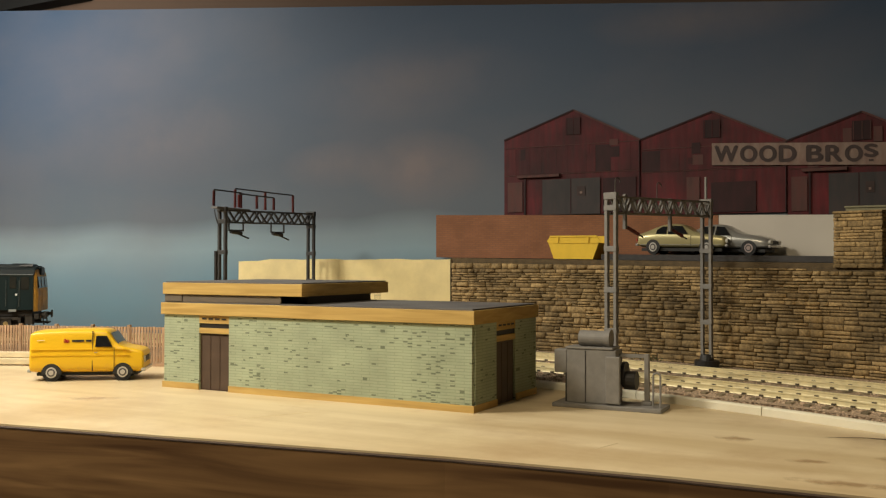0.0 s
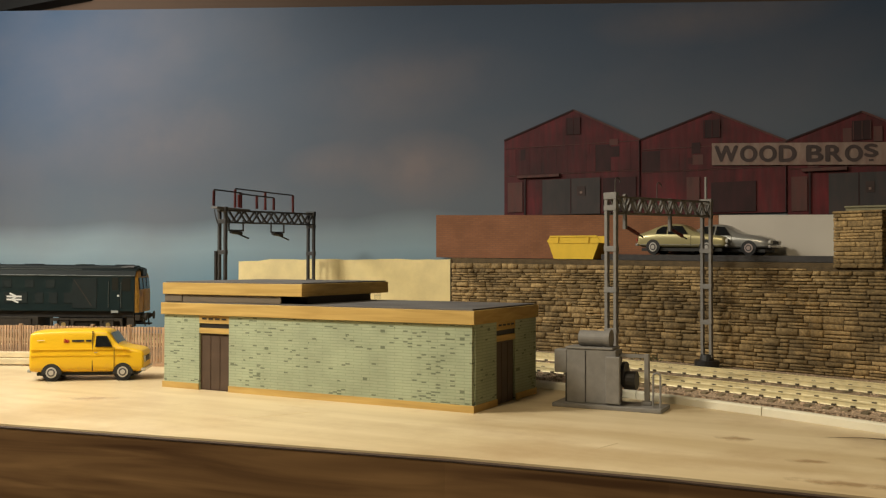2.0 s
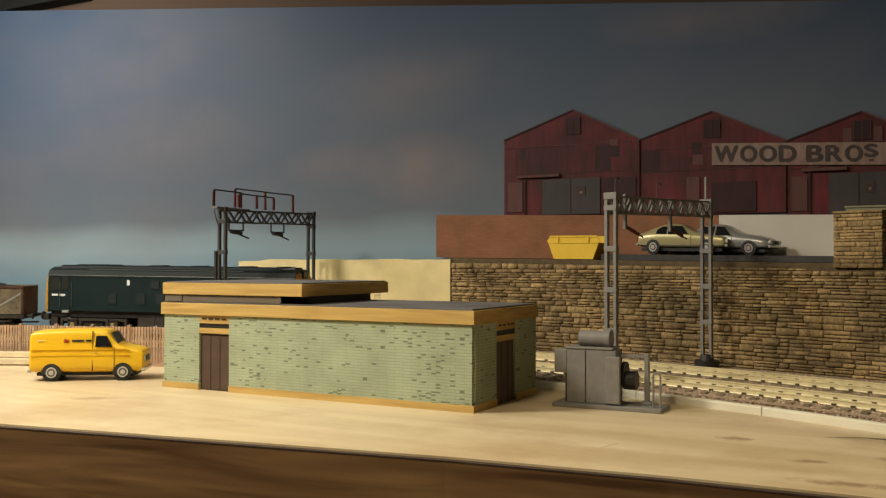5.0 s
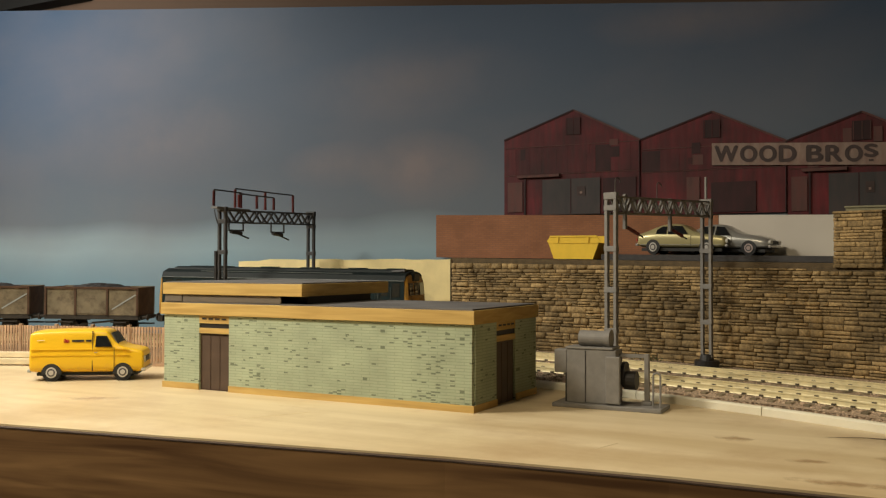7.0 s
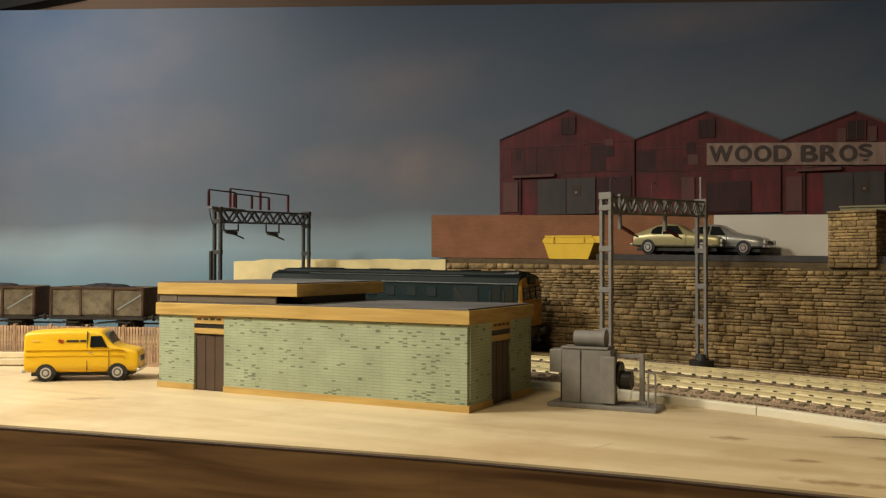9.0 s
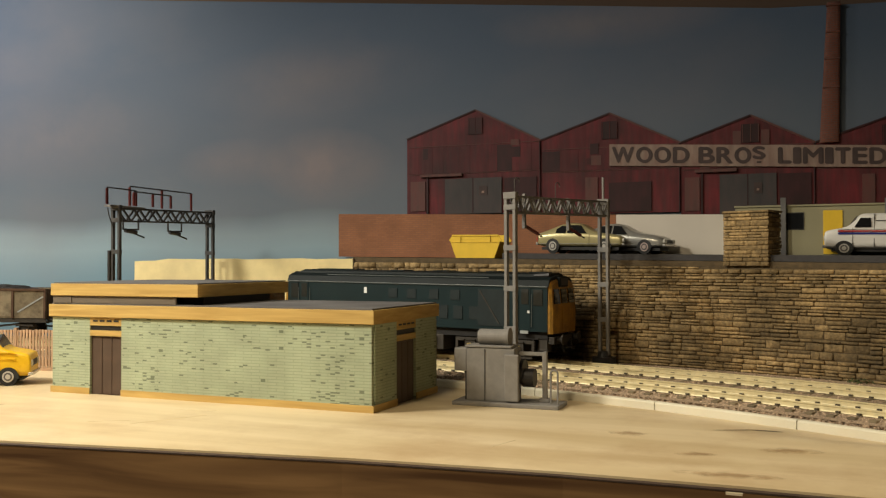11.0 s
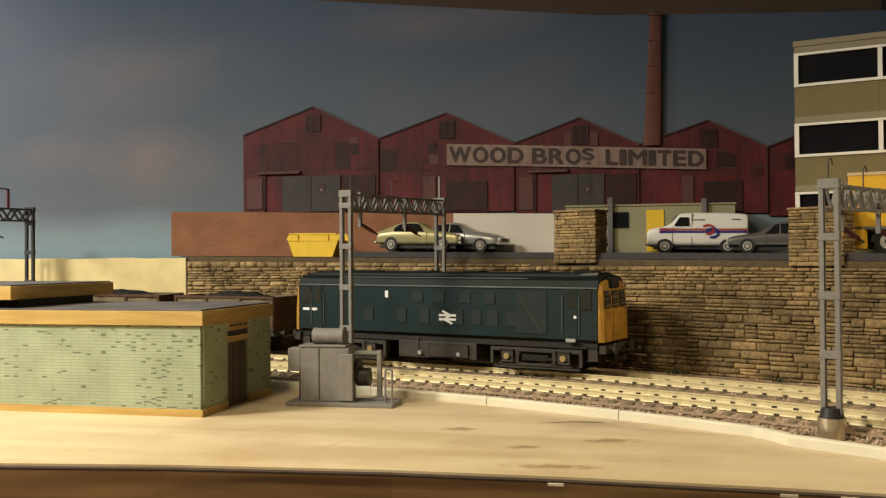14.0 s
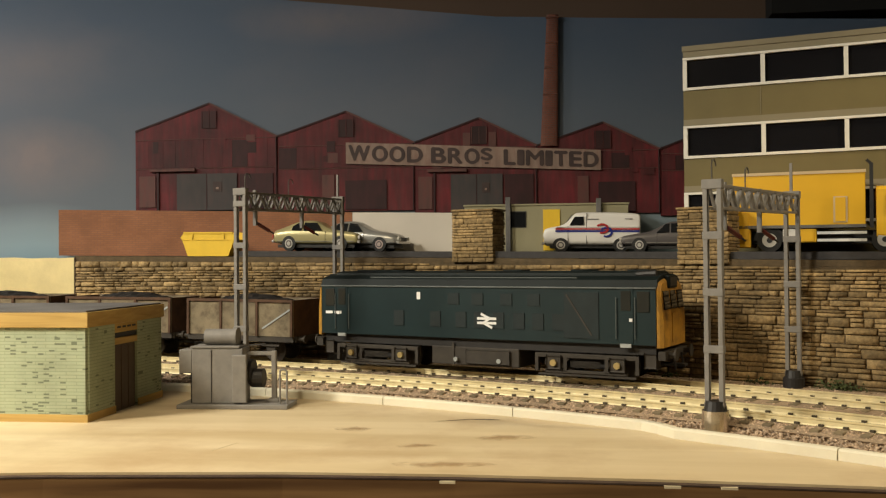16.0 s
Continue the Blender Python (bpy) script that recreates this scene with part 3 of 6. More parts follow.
def kerbs():
    """Cream plastic kerb lengths along the ballast's front."""
    segs = []
    s = -0.10
    while s < 0.62:
        segs.append((s, s + 0.068))
        s += 0.0685
    for a, b in segs:
        r0 = R_KERB
        pts = []
        for i in range(9):
            q = a + (b - a) * i / 8
            x = on_curve(q, r0).x
            pts.append(tuple(on_curve(q, r0 - (0.007 if x > 0.052 else 0.0 if x < 0.043 else 0.007 * (x - 0.043) / 0.009))))
        k = part("kerb", sweep(pts, [(-0.0022, 0.0), (0.0014, 0.0), (0.0014, 0.0031), (0.0010, 0.0035), (-0.0016, 0.0035), (-0.0022, 0.0029)]), "kerb")
        tagged(k, "cream plastic kerb strip between board and ballast", "kerb", "kerbs along the track")


kerbs()


# ---- relay room ----
def relay_room():
    L, D, H = 0.1742, 0.0673, 0.0420
    t = thing("relay_room", pose(-0.3457, 0.345, 0), "flat-roofed pale green brick relay room with ochre fascias", "building")
    dx0, dx1 = 0.0238, 0.0427     # front door opening
    wf = box(0.0006, 0.0, 0.0, dx0, 0.002, 0.0364)
    box(dx1, 0.0, 0.0, L - 0.0006, 0.002, 0.0364, bm=wf)
    part("front_wall", wf, "greenbrick", t)
    part("back_wall", box(0.0006, D - 0.002, 0.0, L - 0.0006, D, 0.0364), "greenbrick", t)
    sy0, sy1 = 0.0228, 0.0430
    ws = box(L - 0.002, 0.0021, 0.0, L, sy0, 0.0364)
    box(L - 0.002, sy1, 0.0, L, D - 0.0001, 0.0364, bm=ws)
    part("side_wall", ws, "greenbrick_y", t)
    part("side_wall", box(0, 0.0021, 0.0, 0.002, D - 0.0001, 0.0364), "greenbrick_y", t)
    # plinths
    pf = box(-0.0003, -0.0005, 0.0, dx0, -0.0001, 0.0030)
    box(dx1, -0.0005, 0.0, L + 0.0005, -0.0001, 0.0030, bm=pf)
    part("plinth", pf, "ochre", t)
    ps = box(L + 0.0001, 0.0, 0.0, L + 0.0005, sy0, 0.0030)
    box(L + 0.0001, sy1, 0.0, L + 0.0005, D, 0.0030, bm=ps)
    part("plinth", ps, "ochre", t)
    # main roof slab with fascia
    part("fascia", box(-0.0008, -0.0012, 0.0366, L + 0.0010, D + 0.0010, 0.0424, 0.0002), "ochre", t, "ochre painted roof edge with dark streaks")
    part("roof", box(0.0004, 0.0, 0.0425, L - 0.0002, D - 0.0002, 0.0431), "roof", t)
    # clerestory box and upper roof
    u1 = 0.0870
    part("clerestory", box(0.010, 0.0060, 0.0432, 0.0850, 0.0600, 0.0466), "dark", t)
    part("glazing", box(0.0012, -0.0004, 0.0432, 0.0125, 0.0006, 0.0466), "clear", t)
    part("glazing", box(0.0130, -0.0002, 0.0432, 0.0740, 0.0008, 0.0466), "clear", t, "brown tinted strip glazing")
    part("upper_fascia", box(0.0004, -0.0012, 0.0467, u1, D + 0.0070, 0.0524, 0.0002), "ochre", t)
    part("upper_roof", box(0.0014, 0.0, 0.0525, u1 - 0.001, D + 0.0060, 0.0530), "roof", t)
    w = bmesh.new()
    for i in range(6):
        rod((u1 - 0.004, 0.0730 - i * 0.0012, 0.0432), (u1 - 0.004, 0.0730 - i * 0.0012, 0.0467), 0.00008, w, 4)
    rod((u1 - 0.004, 0.067, 0.045), (u1 - 0.004, 0.073, 0.045), 0.00008, w, 4)
    part("wire_mesh", w, "wire", t)

    def doorway(m, wd):
        """A recessed double door with a slotted lintel panel over it, in a local x-z plane."""
        d = part("door", box(0, 0.0012, 0.0, wd, 0.0020, 0.0276), "doorbrown", t, "closed brown double doors")
        d.matrix_basis = m
        for i in range(3):
            x = wd * (0.06 + 0.31 * i)
            part("leaf_board", box(x, 0.0009, 0.0006, x + wd * 0.285, 0.00118, 0.0270, 0.0001), "doorbrown", d)
        part("lintel", box(0.0, 0.0, 0.0278, wd, 0.0012, 0.0304), "ochre", d)
        part("vent_slot", box(0.0, 0.0006, 0.0305, wd, 0.0014, 0.0326), "dark", d)
        part("vent_panel", box(0.0, 0.0, 0.0327, wd, 0.0012, 0.0364), "ochre", d)
        for i in range(4):
            x = wd * (0.10 + 0.22 * i)
            part("slot", box(x, -0.0002, 0.0345, x + wd * 0.15, -0.00003, 0.0353), "dark", d)

    doorway(pose(dx0, 0.0, 0), dx1 - dx0)
    doorway(pose(L, sy0, 0, 0, 0, 90), sy1 - sy0)


relay_room()


# ---- overhead line portals ----
def portal(name, m, span, height, label, material, pole=False, feeders=False, base_near="dark", far_r=0.0046):
    """Two ladder masts and a lattice boom along local y; pulley arms hang from it."""
    t = thing(name, m, label, "overhead line portal", "overhead line portals")
    h, w, p = height, 0.0067, 0.0017

    def mast(y, nm, height, ends):
        q = part("mast", box(-w / 2, y - 0.0011, ends, -w / 2 + p, y + 0.0011, height, 0.0002), material, t)
        b = box(w / 2 - p, y - 0.0011, ends, w / 2, y + 0.0011, height, 0.0002)
        part("post", b, material, q)
        z = 0.0085
        while z < height - 0.006:
            part("batten", box(-w / 2 - 0.0002, y - 0.0013, z, w / 2 + 0.0002, y + 0.0013, z + 0.0027, 0.0002), material, q)
            z += 0.0198
        part("cap", box(-w / 2 - 0.0003, y - 0.0014, height - 0.0034, w / 2 + 0.0003, y + 0.0014, height, 0.0003), material, q)
        return q

    mast(0, "near", h, 0.006)
    mast(span, "far", h + 0.0015, 0.006)
    for y, mt in ((0, base_near), (span, "dark")):
        part("base", rod((0, y, 0.0), (0, y, 0.0085), 0.0046 if y == 0 else far_r, sides=20), mt, t, smooth=False)
        part("collar", rod((0, y, 0.0085), (0, y, 0.0118), 0.0040, sides=16, r2=0.0032), "dark", t)
    zb, zt = h - 0.0100, h - 0.0022
    boom = part("boom", bar((-0.0022, 0.002, zt), (-0.0022, span, zt + 0.002), 0.0009, 0.0009), material, t)
    for x, z in ((0.0022, zt), (-0.0022, zb), (0.0022, zb)):
        part("chord", bar((x, 0.002, z), (x, span, z + 0.002), 0.0009, 0.0009), material, boom)
    n = 12 if feeders else 18
    lat = bmesh.new()
    for i in range(n):
        y0, y1 = 0.003 + (span - 0.003) * i / n, 0.003 + (span - 0.003) * (i + 1) / n
        for x in (-0.0022, 0.0022):
            a, b = (zb, zt) if i % 2 else (zt, zb)
            bar((x, y0, a + 0.002 * i / n), (x, y1, b + 0.002 * (i + 1) / n), 0.0010, 0.0010, lat, up=(1, 0, 0))
        bar((-0.0022, y0, zt + 0.002 * i / n), (0.0022, y1, zt + 0.002 * (i + 1) / n), 0.0005, 0.0005, lat)
    part("lattice", lat, material, boom)
    if pole:
        part("spike", bar((0.0, span - 0.0005, h - 0.006), (0.0, span - 0.0005, h + 0.0138), 0.0011, 0.0011, up=(1, 0, 0)), material, t)
        for y in (0.008, 0.047):
            g = part("hoop", rod((-0.003, y, zt), (-0.003, y, zt + 0.0080), 0.00028), "wire", t)
            c = bmesh.new()
            pts = [(-0.003, y + 0.0022 - 0.0022 * math.cos(k), zt + 0.0080 + 0.0022 * math.sin(k)) for k in [i * 0.35 for i in range(10)]]
            for a, b in zip(pts, pts[1:]):
                rod(a, b, 0.00028, c, 6)
            part("hook", c, "wire", g)
    for y in (0.012, 0.055):
        if feeders:
            fr = bmesh.new()
            for yy in (y - 0.006, y + 0.008):
                bar((0, yy, zb + 0.0022), (0, yy, zb - 0.0052), 0.0008, 0.0008, fr, up=(1, 0, 0))
            bar((0, y - 0.006, zb - 0.0050), (0, y + 0.008, zb - 0.0046), 0.0008, 0.0008, fr)
            hg = part("hanger", fr, material, t)
            part("pulley", rod((0, y - 0.004, zb - 0.0056), (0, y + 0.006, zb - 0.0066), 0.0014), "dark", hg)
            part("arm", bar((0, y, zb - 0.0062), (0.003, y + 0.010, zb - 0.0100), 0.0009, 0.0009), "dark", hg)
        else:
            hg = part("hanger", bar((0, y, zt + 0.002), (0, y, zb - 0.0075), 0.0016, 0.0016, up=(1, 0, 0)), material, t)
            part("insulator", rod((0.0005, y + 0.001, zb - 0.0065), (0.0035, y + 0.0070, zb - 0.0100), 0.0009), "insulator", hg)
            part("stem", rod((0.0035, y + 0.0070, zb - 0.0100), (0.0046, y + 0.0092, zb - 0.0113), 0.0004), "dark", hg)
    if feeders:
        # switch frames with red insulators above the boom
        ys = (-0.006, 0.014, 0.020, 0.050, 0.046, 0.078)
        tops = ((-0.006, 0.020, 0.0130, -0.002), (0.014, 0.050, 0.0115, 0.0015), (0.016, 0.078, 0.0152, -0.0035))
        for a, b, hh, x in tops:
            fr = part("switch_bar", bar((x, a, zt + hh), (x, b, zt + hh - 0.0005), 0.0006, 0.0008), "dark", t)
            for y in (a, b, (a + b) / 2 if b - a > 0.03 else a):
                part("insulator", rod((x, y, zt + 0.0025), (x, y, zt + hh - 0.0006), 0.0009), "insulator", fr)
        part("shelf", bar((0, -0.008, zt + 0.0014), (0, 0.024, zt + 0.0010), 0.0050, 0.0012), "gantry_grey", t)
        c = bmesh.new()
        pts = [(0, -0.0075 + 0.0050 * (i / 10) ** 1.6, zt - 0.012 * i / 10) for i in range(11)]
        for a, b in zip(pts, pts[1:]):
            rod(a, b, 0.00035, c, 6)
        part("cable", c, "dark", t)
        part("weight", bar((0, -0.0060, 0.070), (0, -0.0060, 0.040), 0.0016, 0.0016, up=(1, 0, 0)), "dark", t)
    return t


def radial(x, y, z=0.0):
    return pose(x, y, z, 0, 0, -math.degrees(math.atan2(x - CX, y - CY)))


M["nickel"] = mat("bright_nickel", (0.62, 0.55, 0.45), 0.25, metal=0.9, vary=0.08)
portal("overhead_portal", radial(-0.1405, 0.4322, 0.0), 0.0945, 0.0965, "grey steel overhead line portal beside the transformer", "grey", pole=True, far_r=0.0068)
portal("overhead_portal", pose(0.0632, 0.3392, 0, 0, 0, -27.7), 0.1035, 0.0888, "grey steel overhead line portal on bright round bases", "grey", pole=True, base_near="nickel")
portal("overhead_portal", pose(-0.408, 0.458, 0.0), 0.0950, 0.0985, "dark steel overhead line portal with red insulators on top", "gantry_dark", feeders=True)


# ---- transformer ----
def transformer():
    t = thing("transformer", pose(-0.1500, 0.3800, 0, 0, 0, 2), "grey painted lineside transformer on a flat base plate", "transformer")
    part("base_plate", box(0.0, -0.0015, 0.0, 0.0475, 0.0150, 0.0018, 0.0003), "grey", t)
    b = part("cabinet", box(0.0055, 0.0020, 0.0018, 0.0275, 0.0125, 0.0250, 0.0004), "grey", t)
    part("panel_joint", box(0.0139, 0.00175, 0.0022, 0.0142, 0.00195, 0.0245), "dark", b)
    part("side_box", box(0.0235, -0.0002, 0.0024, 0.0297, 0.0018, 0.0225, 0.0004), "grey", b)
    part("lid", box(0.0050, 0.0016, 0.0251, 0.0262, 0.0130, 0.0260, 0.0002), "grey", b)
    w = part("wall_box", box(-0.0005, 0.0030, 0.0145, 0.0052, 0.0105, 0.0245, 0.0004), "grey", t)
    part("strut", box(0.0043, 0.0040, 0.0018, 0.0052, 0.0060, 0.0145), "dark", w)
    d = part("conservator", rod((0.0100, 0.0075, 0.0295), (0.0222, 0.0075, 0.0295), 0.0034, sides=24), "grey", t, smooth=False)
    part("end_plate", rod((0.0222, 0.0075, 0.0295), (0.0240, 0.0075, 0.0295), 0.0041, sides=24), "grey", d)
    part("bracket", box(0.0212, 0.0060, 0.0200, 0.0236, 0.0095, 0.0262, 0.0002), "dark", d)
    pr = part("beam", box(0.0240, 0.0080, 0.0216, 0.0400, 0.0098, 0.0232, 0.0002), "grey", t)
    part("leg", box(0.0382, 0.0076, 0.0018, 0.0402, 0.0100, 0.0235, 0.0003), "grey", pr)
    part("foot", box(0.0370, 0.0066, 0.0018, 0.0415, 0.0108, 0.0034, 0.0003), "grey", pr)
    m = part("motor", rod((0.0298, 0.0080, 0.0120), (0.0350, 0.0080, 0.0120), 0.0040, sides=16), "dark", t)
    part("flange", rod((0.0290, 0.0080, 0.0145), (0.0305, 0.0080, 0.0145), 0.0055, sides=16), "dark", m)
    h = bmesh.new()
    for x, y in ((0.0432, 0.0030), (0.0462, 0.0030)):
        rod((x, y, 0.0018), (x, y, 0.0150), 0.00045, h, 8)
    pts = [(0.0432 + 0.0015 - 0.0015 * math.cos(i * math.pi / 8), 0.0030, 0.0150 + 0.0012 * math.sin(i * math.pi / 8)) for i in range(9)]
    for a, b2 in zip(pts, pts[1:]):
        rod(a, b2, 0.00045, h, 8)
    part("hoop_rail", h, "grey", t)


transformer()


# ---- rolling stock ----
for key, args in {
    "loco_green": ((0.0085, 0.0215, 0.0235), 0.40, 0.0, 0.2, 60),
    "bogie": ((0.040, 0.033, 0.025), 0.7, 0.0, 0.3, 200),
    "cantrail": ((0.34, 0.36, 0.35), 0.5, 0.0, 0.1, 60), "brass": ((0.55, 0.42, 0.18), 0.35, 0.6, 0.1, 200),
    "gutter": ((0.10, 0.112, 0.108), 0.38, 0.0, 0.15, 90), "grille_grime": ((0.0088, 0.0160, 0.0165), 0.7, 0.0, 0.3, 200),
    "letter_white": ((0.80, 0.80, 0.78), 0.5, 0.0, 0.05, 90), "coal": ((0.014, 0.012, 0.011), 0.6, 0.0, 0.4, 500),
    "wagon_in": ((0.05, 0.035, 0.025), 0.8, 0.0, 0.3, 120),
}.items():
    M[key] = mat(key, *args)
M["loco_roof"] = mat("loco_roof", (0.0050, 0.0090, 0.0090), 0.6, vary=0.25, scale=80, spec=0.2)
M["cab_glass"] = glass_mat("dusty_cab_glass", (0.034, 0.034, 0.029))
M["loco_yellow"] = mat("dirty_warning_yellow", (0.46, 0.235, 0.03), 0.55, vary=0.2, scale=90, dirt=(0.075, 0.045, 0.025), dirt_amount=0.8, dirt_scale=70)
M["wagon"] = mat("weathered_wagon_grey", (0.23, 0.185, 0.115), 0.8, vary=0.3, scale=90, dirt=(0.055, 0.035, 0.02), dirt_amount=0.85, dirt_scale=130, island=0.15)
M["rust"] = mat("rusty_strapping", (0.085, 0.045, 0.025), 0.85, vary=0.35, scale=200)
M["screen"] = glass_mat("clear_vehicle_screen", (0.115, 0.105, 0.09))
M["window"] = glass_mat("dark_cab_glass", (0.012, 0.013, 0.014))


def wheelset(parent, x, r=0.0074):
    w = part("wheelset", rod((x, -0.0088, r), (x, -0.0070, r), r, sides=24), "bogie", parent)
    part("wheel", rod((x, 0.0070, r), (x, 0.0088, r), r, sides=24), "bogie", w)
    part("axle", rod((x, -0.0070, r), (x, 0.0070, r), 0.0012), "bogie", w)
    return w


def loft(sections, bm=None):
    """Skin through closed rings of equal count."""
    bm = bm or bmesh.new()
    rs = [[bm.verts.new(p) for p in ring] for ring in sections]
    k = len(rs[0])
    for a, b in zip(rs, rs[1:]):
        for i in range(k):
            bm.faces.new((a[i], a[(i + 1) % k], b[(i + 1) % k], b[i]))
    bm.faces.new(rs[0][::-1]), bm.faces.new(rs[-1])
    return bm


def locomotive():
    """Local frame: x ahead, z from the rail head."""
    t = thing("diesel_locomotive", Matrix(), "dark green model diesel locomotive with yellow cab ends, weathered", "locomotive")
    HW, Z0, ZS, ZT = 0.0175, 0.0170, 0.0410, 0.0474

    def ring(x, hw, zb, zs, zt):
        pts = [(x, -hw, zb), (x, -hw, (zb + zs) / 2), (x, -hw, zs)]
        for i in range(1, 8):
            a = math.pi * i / 8
            pts.append((x, -hw * 0.985 * math.cos(a), zs + (zt - zs) * math.sin(a) ** 0.62))
        return pts + [(x, hw, zs), (x, hw, (zb + zs) / 2), (x, hw, zb)]

    def vault(x, hw, zs, zt):
        pts = [(x, -hw * 1.004, zs - 0.0006)]
        for i in range(0, 9):
            a = math.pi * i / 8
            pts.append((x, -hw * 1.004 * math.cos(a), zs + (zt - zs + 0.0002) * math.sin(a) ** 0.62))
        return pts + [(x, hw * 1.004, zs - 0.0006)]

    X = 0.0888
    part("roof", loft([vault(x, HW, ZS + 0.0008, ZT) for x in (-X - 0.0004, 0, X + 0.0004)]), "loco_roof", t, "grimy dark grey roof")
    body = part("body", loft([ring(x, HW, Z0, ZS, ZT) for x in (-X, -X * 0.5, 0, X * 0.5, X)]), "loco_green", t)
    for sgn in (1, -1):
        nb = loft([ring(sgn * (X + 0.0003), HW, Z0 - 0.001, ZS, ZT - 0.0004), ring(sgn * (X + 0.0016), HW * 0.985, Z0 - 0.001, ZS, ZT - 0.0010),
                   ring(sgn * (X + 0.0030), HW * 0.93, Z0 - 0.001, ZS - 0.0015, ZT - 0.0026)])
        for v in nb.verts:
            if v.co.z > 0.031 and abs(v.co.x) > X + 0.0010:
                v.co.x -= sgn * (v.co.z - 0.031) * 0.12
        nose = part("cab_front", nb, "loco_yellow", t, "weathered yellow cab end")
        for y in (-0.0102, 0.0, 0.0102):
            g = slab([(y - 0.0040, 0.0322), (y + 0.0040, 0.0322), (y + 0.0038, 0.0402), (y - 0.0038, 0.0402)], 0.0, 1.0, axis="x")
            for v in g.verts:
                v.co.x = sgn * (X + 0.0030 - (v.co.z - 0.031) * 0.12 + (0.0004 if v.co.x > 0.5 else -0.0004))
            part("windscreen", g, "window", nose)
        hc = part("headcode_box", box(sgn * (X - 0.001), -0.0062, 0.0412, sgn * (X + 0.0026), 0.0062, 0.0468, 0.0006), "loco_roof", nose)
        part("headcode_panel", box(sgn * (X + 0.0027), -0.005, 0.0422, sgn * (X + 0.0029), 0.005, 0.0460), "dark", hc)
        part("door_line", box(sgn * (X + 0.0031), -0.0040, 0.0180, sgn * (X + 0.0033), 0.0040, 0.0305), "loco_yellow", nose)
        bb = part("buffer_beam", box(sgn * (X + 0.0005), -0.0165, 0.0105, sgn * (X + 0.0038), 0.0165, 0.0144, 0.0003), "bogie", t)
        for y in (-0.0115, 0.0115):
            bf = part("buffer", rod((sgn * (X + 0.0038), y, 0.0130), (sgn * (X + 0.0066), y, 0.0130), 0.0013), "bogie", bb)
            part("buffer_head", rod((sgn * (X + 0.0066), y, 0.0130), (sgn * (X + 0.0073), y, 0.0130), 0.0028, sides=16), "bogie", bf)
        part("coupling", box(sgn * (X - 0.004), -0.0025, 0.0070, sgn * (X + 0.008), 0.0025, 0.0082, 0.0002), "dark", bb)
        for y in (-0.0060, 0.0060):
            part("brake_hose", rod((sgn * (X + 0.0042), y, 0.0125), (sgn * (X + 0.0050), y, 0.0060), 0.0005), "dark", bb)
        for y in (-1, 1):
            s = y * (HW + 0.0001)
            o = y * 0.0003
            dr = part("cab_door", box(sgn * 0.0725, s, 0.0178, sgn * 0.0788, s + o * 0.7, 0.0420, 0.0), "loco_green", t)
            part("door_window", box(sgn * 0.0735, s + o, 0.0318, sgn * 0.0778, s + o * 1.5, 0.0402), "cab_glass", dr)
            part("handrail", rod((sgn * 0.0713, s + o * 2, 0.0195), (sgn * 0.0713, s + o * 2, 0.0375), 0.00022), "gutter", dr)
            part("handrail", rod((sgn * 0.0798, s + o * 2, 0.0195), (sgn * 0.0798, s + o * 2, 0.0375), 0.00022), "gutter", dr)
            part("handle", box(sgn * 0.0772, s + o, 0.0270, sgn * 0.0786, s + o * 2, 0.0284), "letter_white", dr)
            part("step", box(sgn * 0.0732, s, 0.0158, sgn * 0.0780, s + o * 3, 0.0174), "cantrail", dr)
            part("side_window", box(sgn * 0.0806, s, 0.0312, sgn * 0.0860, s + o, 0.0400), "cab_glass", t)
    # roof: raised middle, ribs, fans, cantrail line
    rf = part("roof_hatch", loft([[(x, -0.0112, 0.0462), (x, -0.0104, 0.0480), (x, -0.006, 0.0488), (x, 0.006, 0.0488), (x, 0.0104, 0.0480), (x, 0.0112, 0.0462)] for x in (-0.084, -0.03, 0.03, 0.086)]), "loco_roof", t)
    for x in (-0.062, -0.058, -0.050, 0.050):
        part("fan_grille", rod((x, 0, 0.0486), (x, 0, 0.0493), 0.0065, sides=20), "loco_roof", rf)
    for x in (-0.075, -0.02, 0.01, 0.072):
        part("hatch", box(x, -0.005, 0.0486, x + 0.010, 0.005, 0.0493, 0.0002), "loco_roof", rf)
    part("horn", rod((0.078, -0.010, 0.0472), (0.087, -0.010, 0.0475), 0.0012, r2=0.0018), "dark", rf)
    for y in (-1, 1):
        s = y * (HW + 0.0003)
        # Pale strips: the highlight along gutter and roof step, put into colour.
        part("gutter_strip", box(-0.0890, s - 0.0004, 0.0411, 0.0890, s + 0.0004, 0.0418, 0.0002), "gutter", body)
        part("roof_rail", box(-0.0600, y * 0.0146 - 0.0003, 0.0456, 0.0520, y * 0.0146 + 0.0003, 0.0461), "gutter", body)
        for x in (-0.041, -0.020, -0.006, 0.004, 0.014, 0.0245, 0.034, 0.044):
            part("grille", box(x - 0.0028, s - y * 0.0003, 0.0222, x + 0.0028, s + y * 0.0001, 0.0296, 0.0), "grille_grime", body)
        for x in (-0.010, 0.003, 0.018, 0.032):
            part("body_window", box(x - 0.0030, s - y * 0.0003, 0.0330, x + 0.0030, s + y * 0.0001, 0.0385), "grille_grime", body)
        part("side_panel", box(0.0468, s - y * 0.0003, 0.0190, 0.0632, s + y * 0.0001, 0.0395), "grille_grime", body)
        part("panel_stay", bar((0.0480, s + y * 0.0002, 0.0385), (0.0600, s + y * 0.0002, 0.0205), 0.0007, 0.0003, up=(0, 1, 0)), "bogie", body)
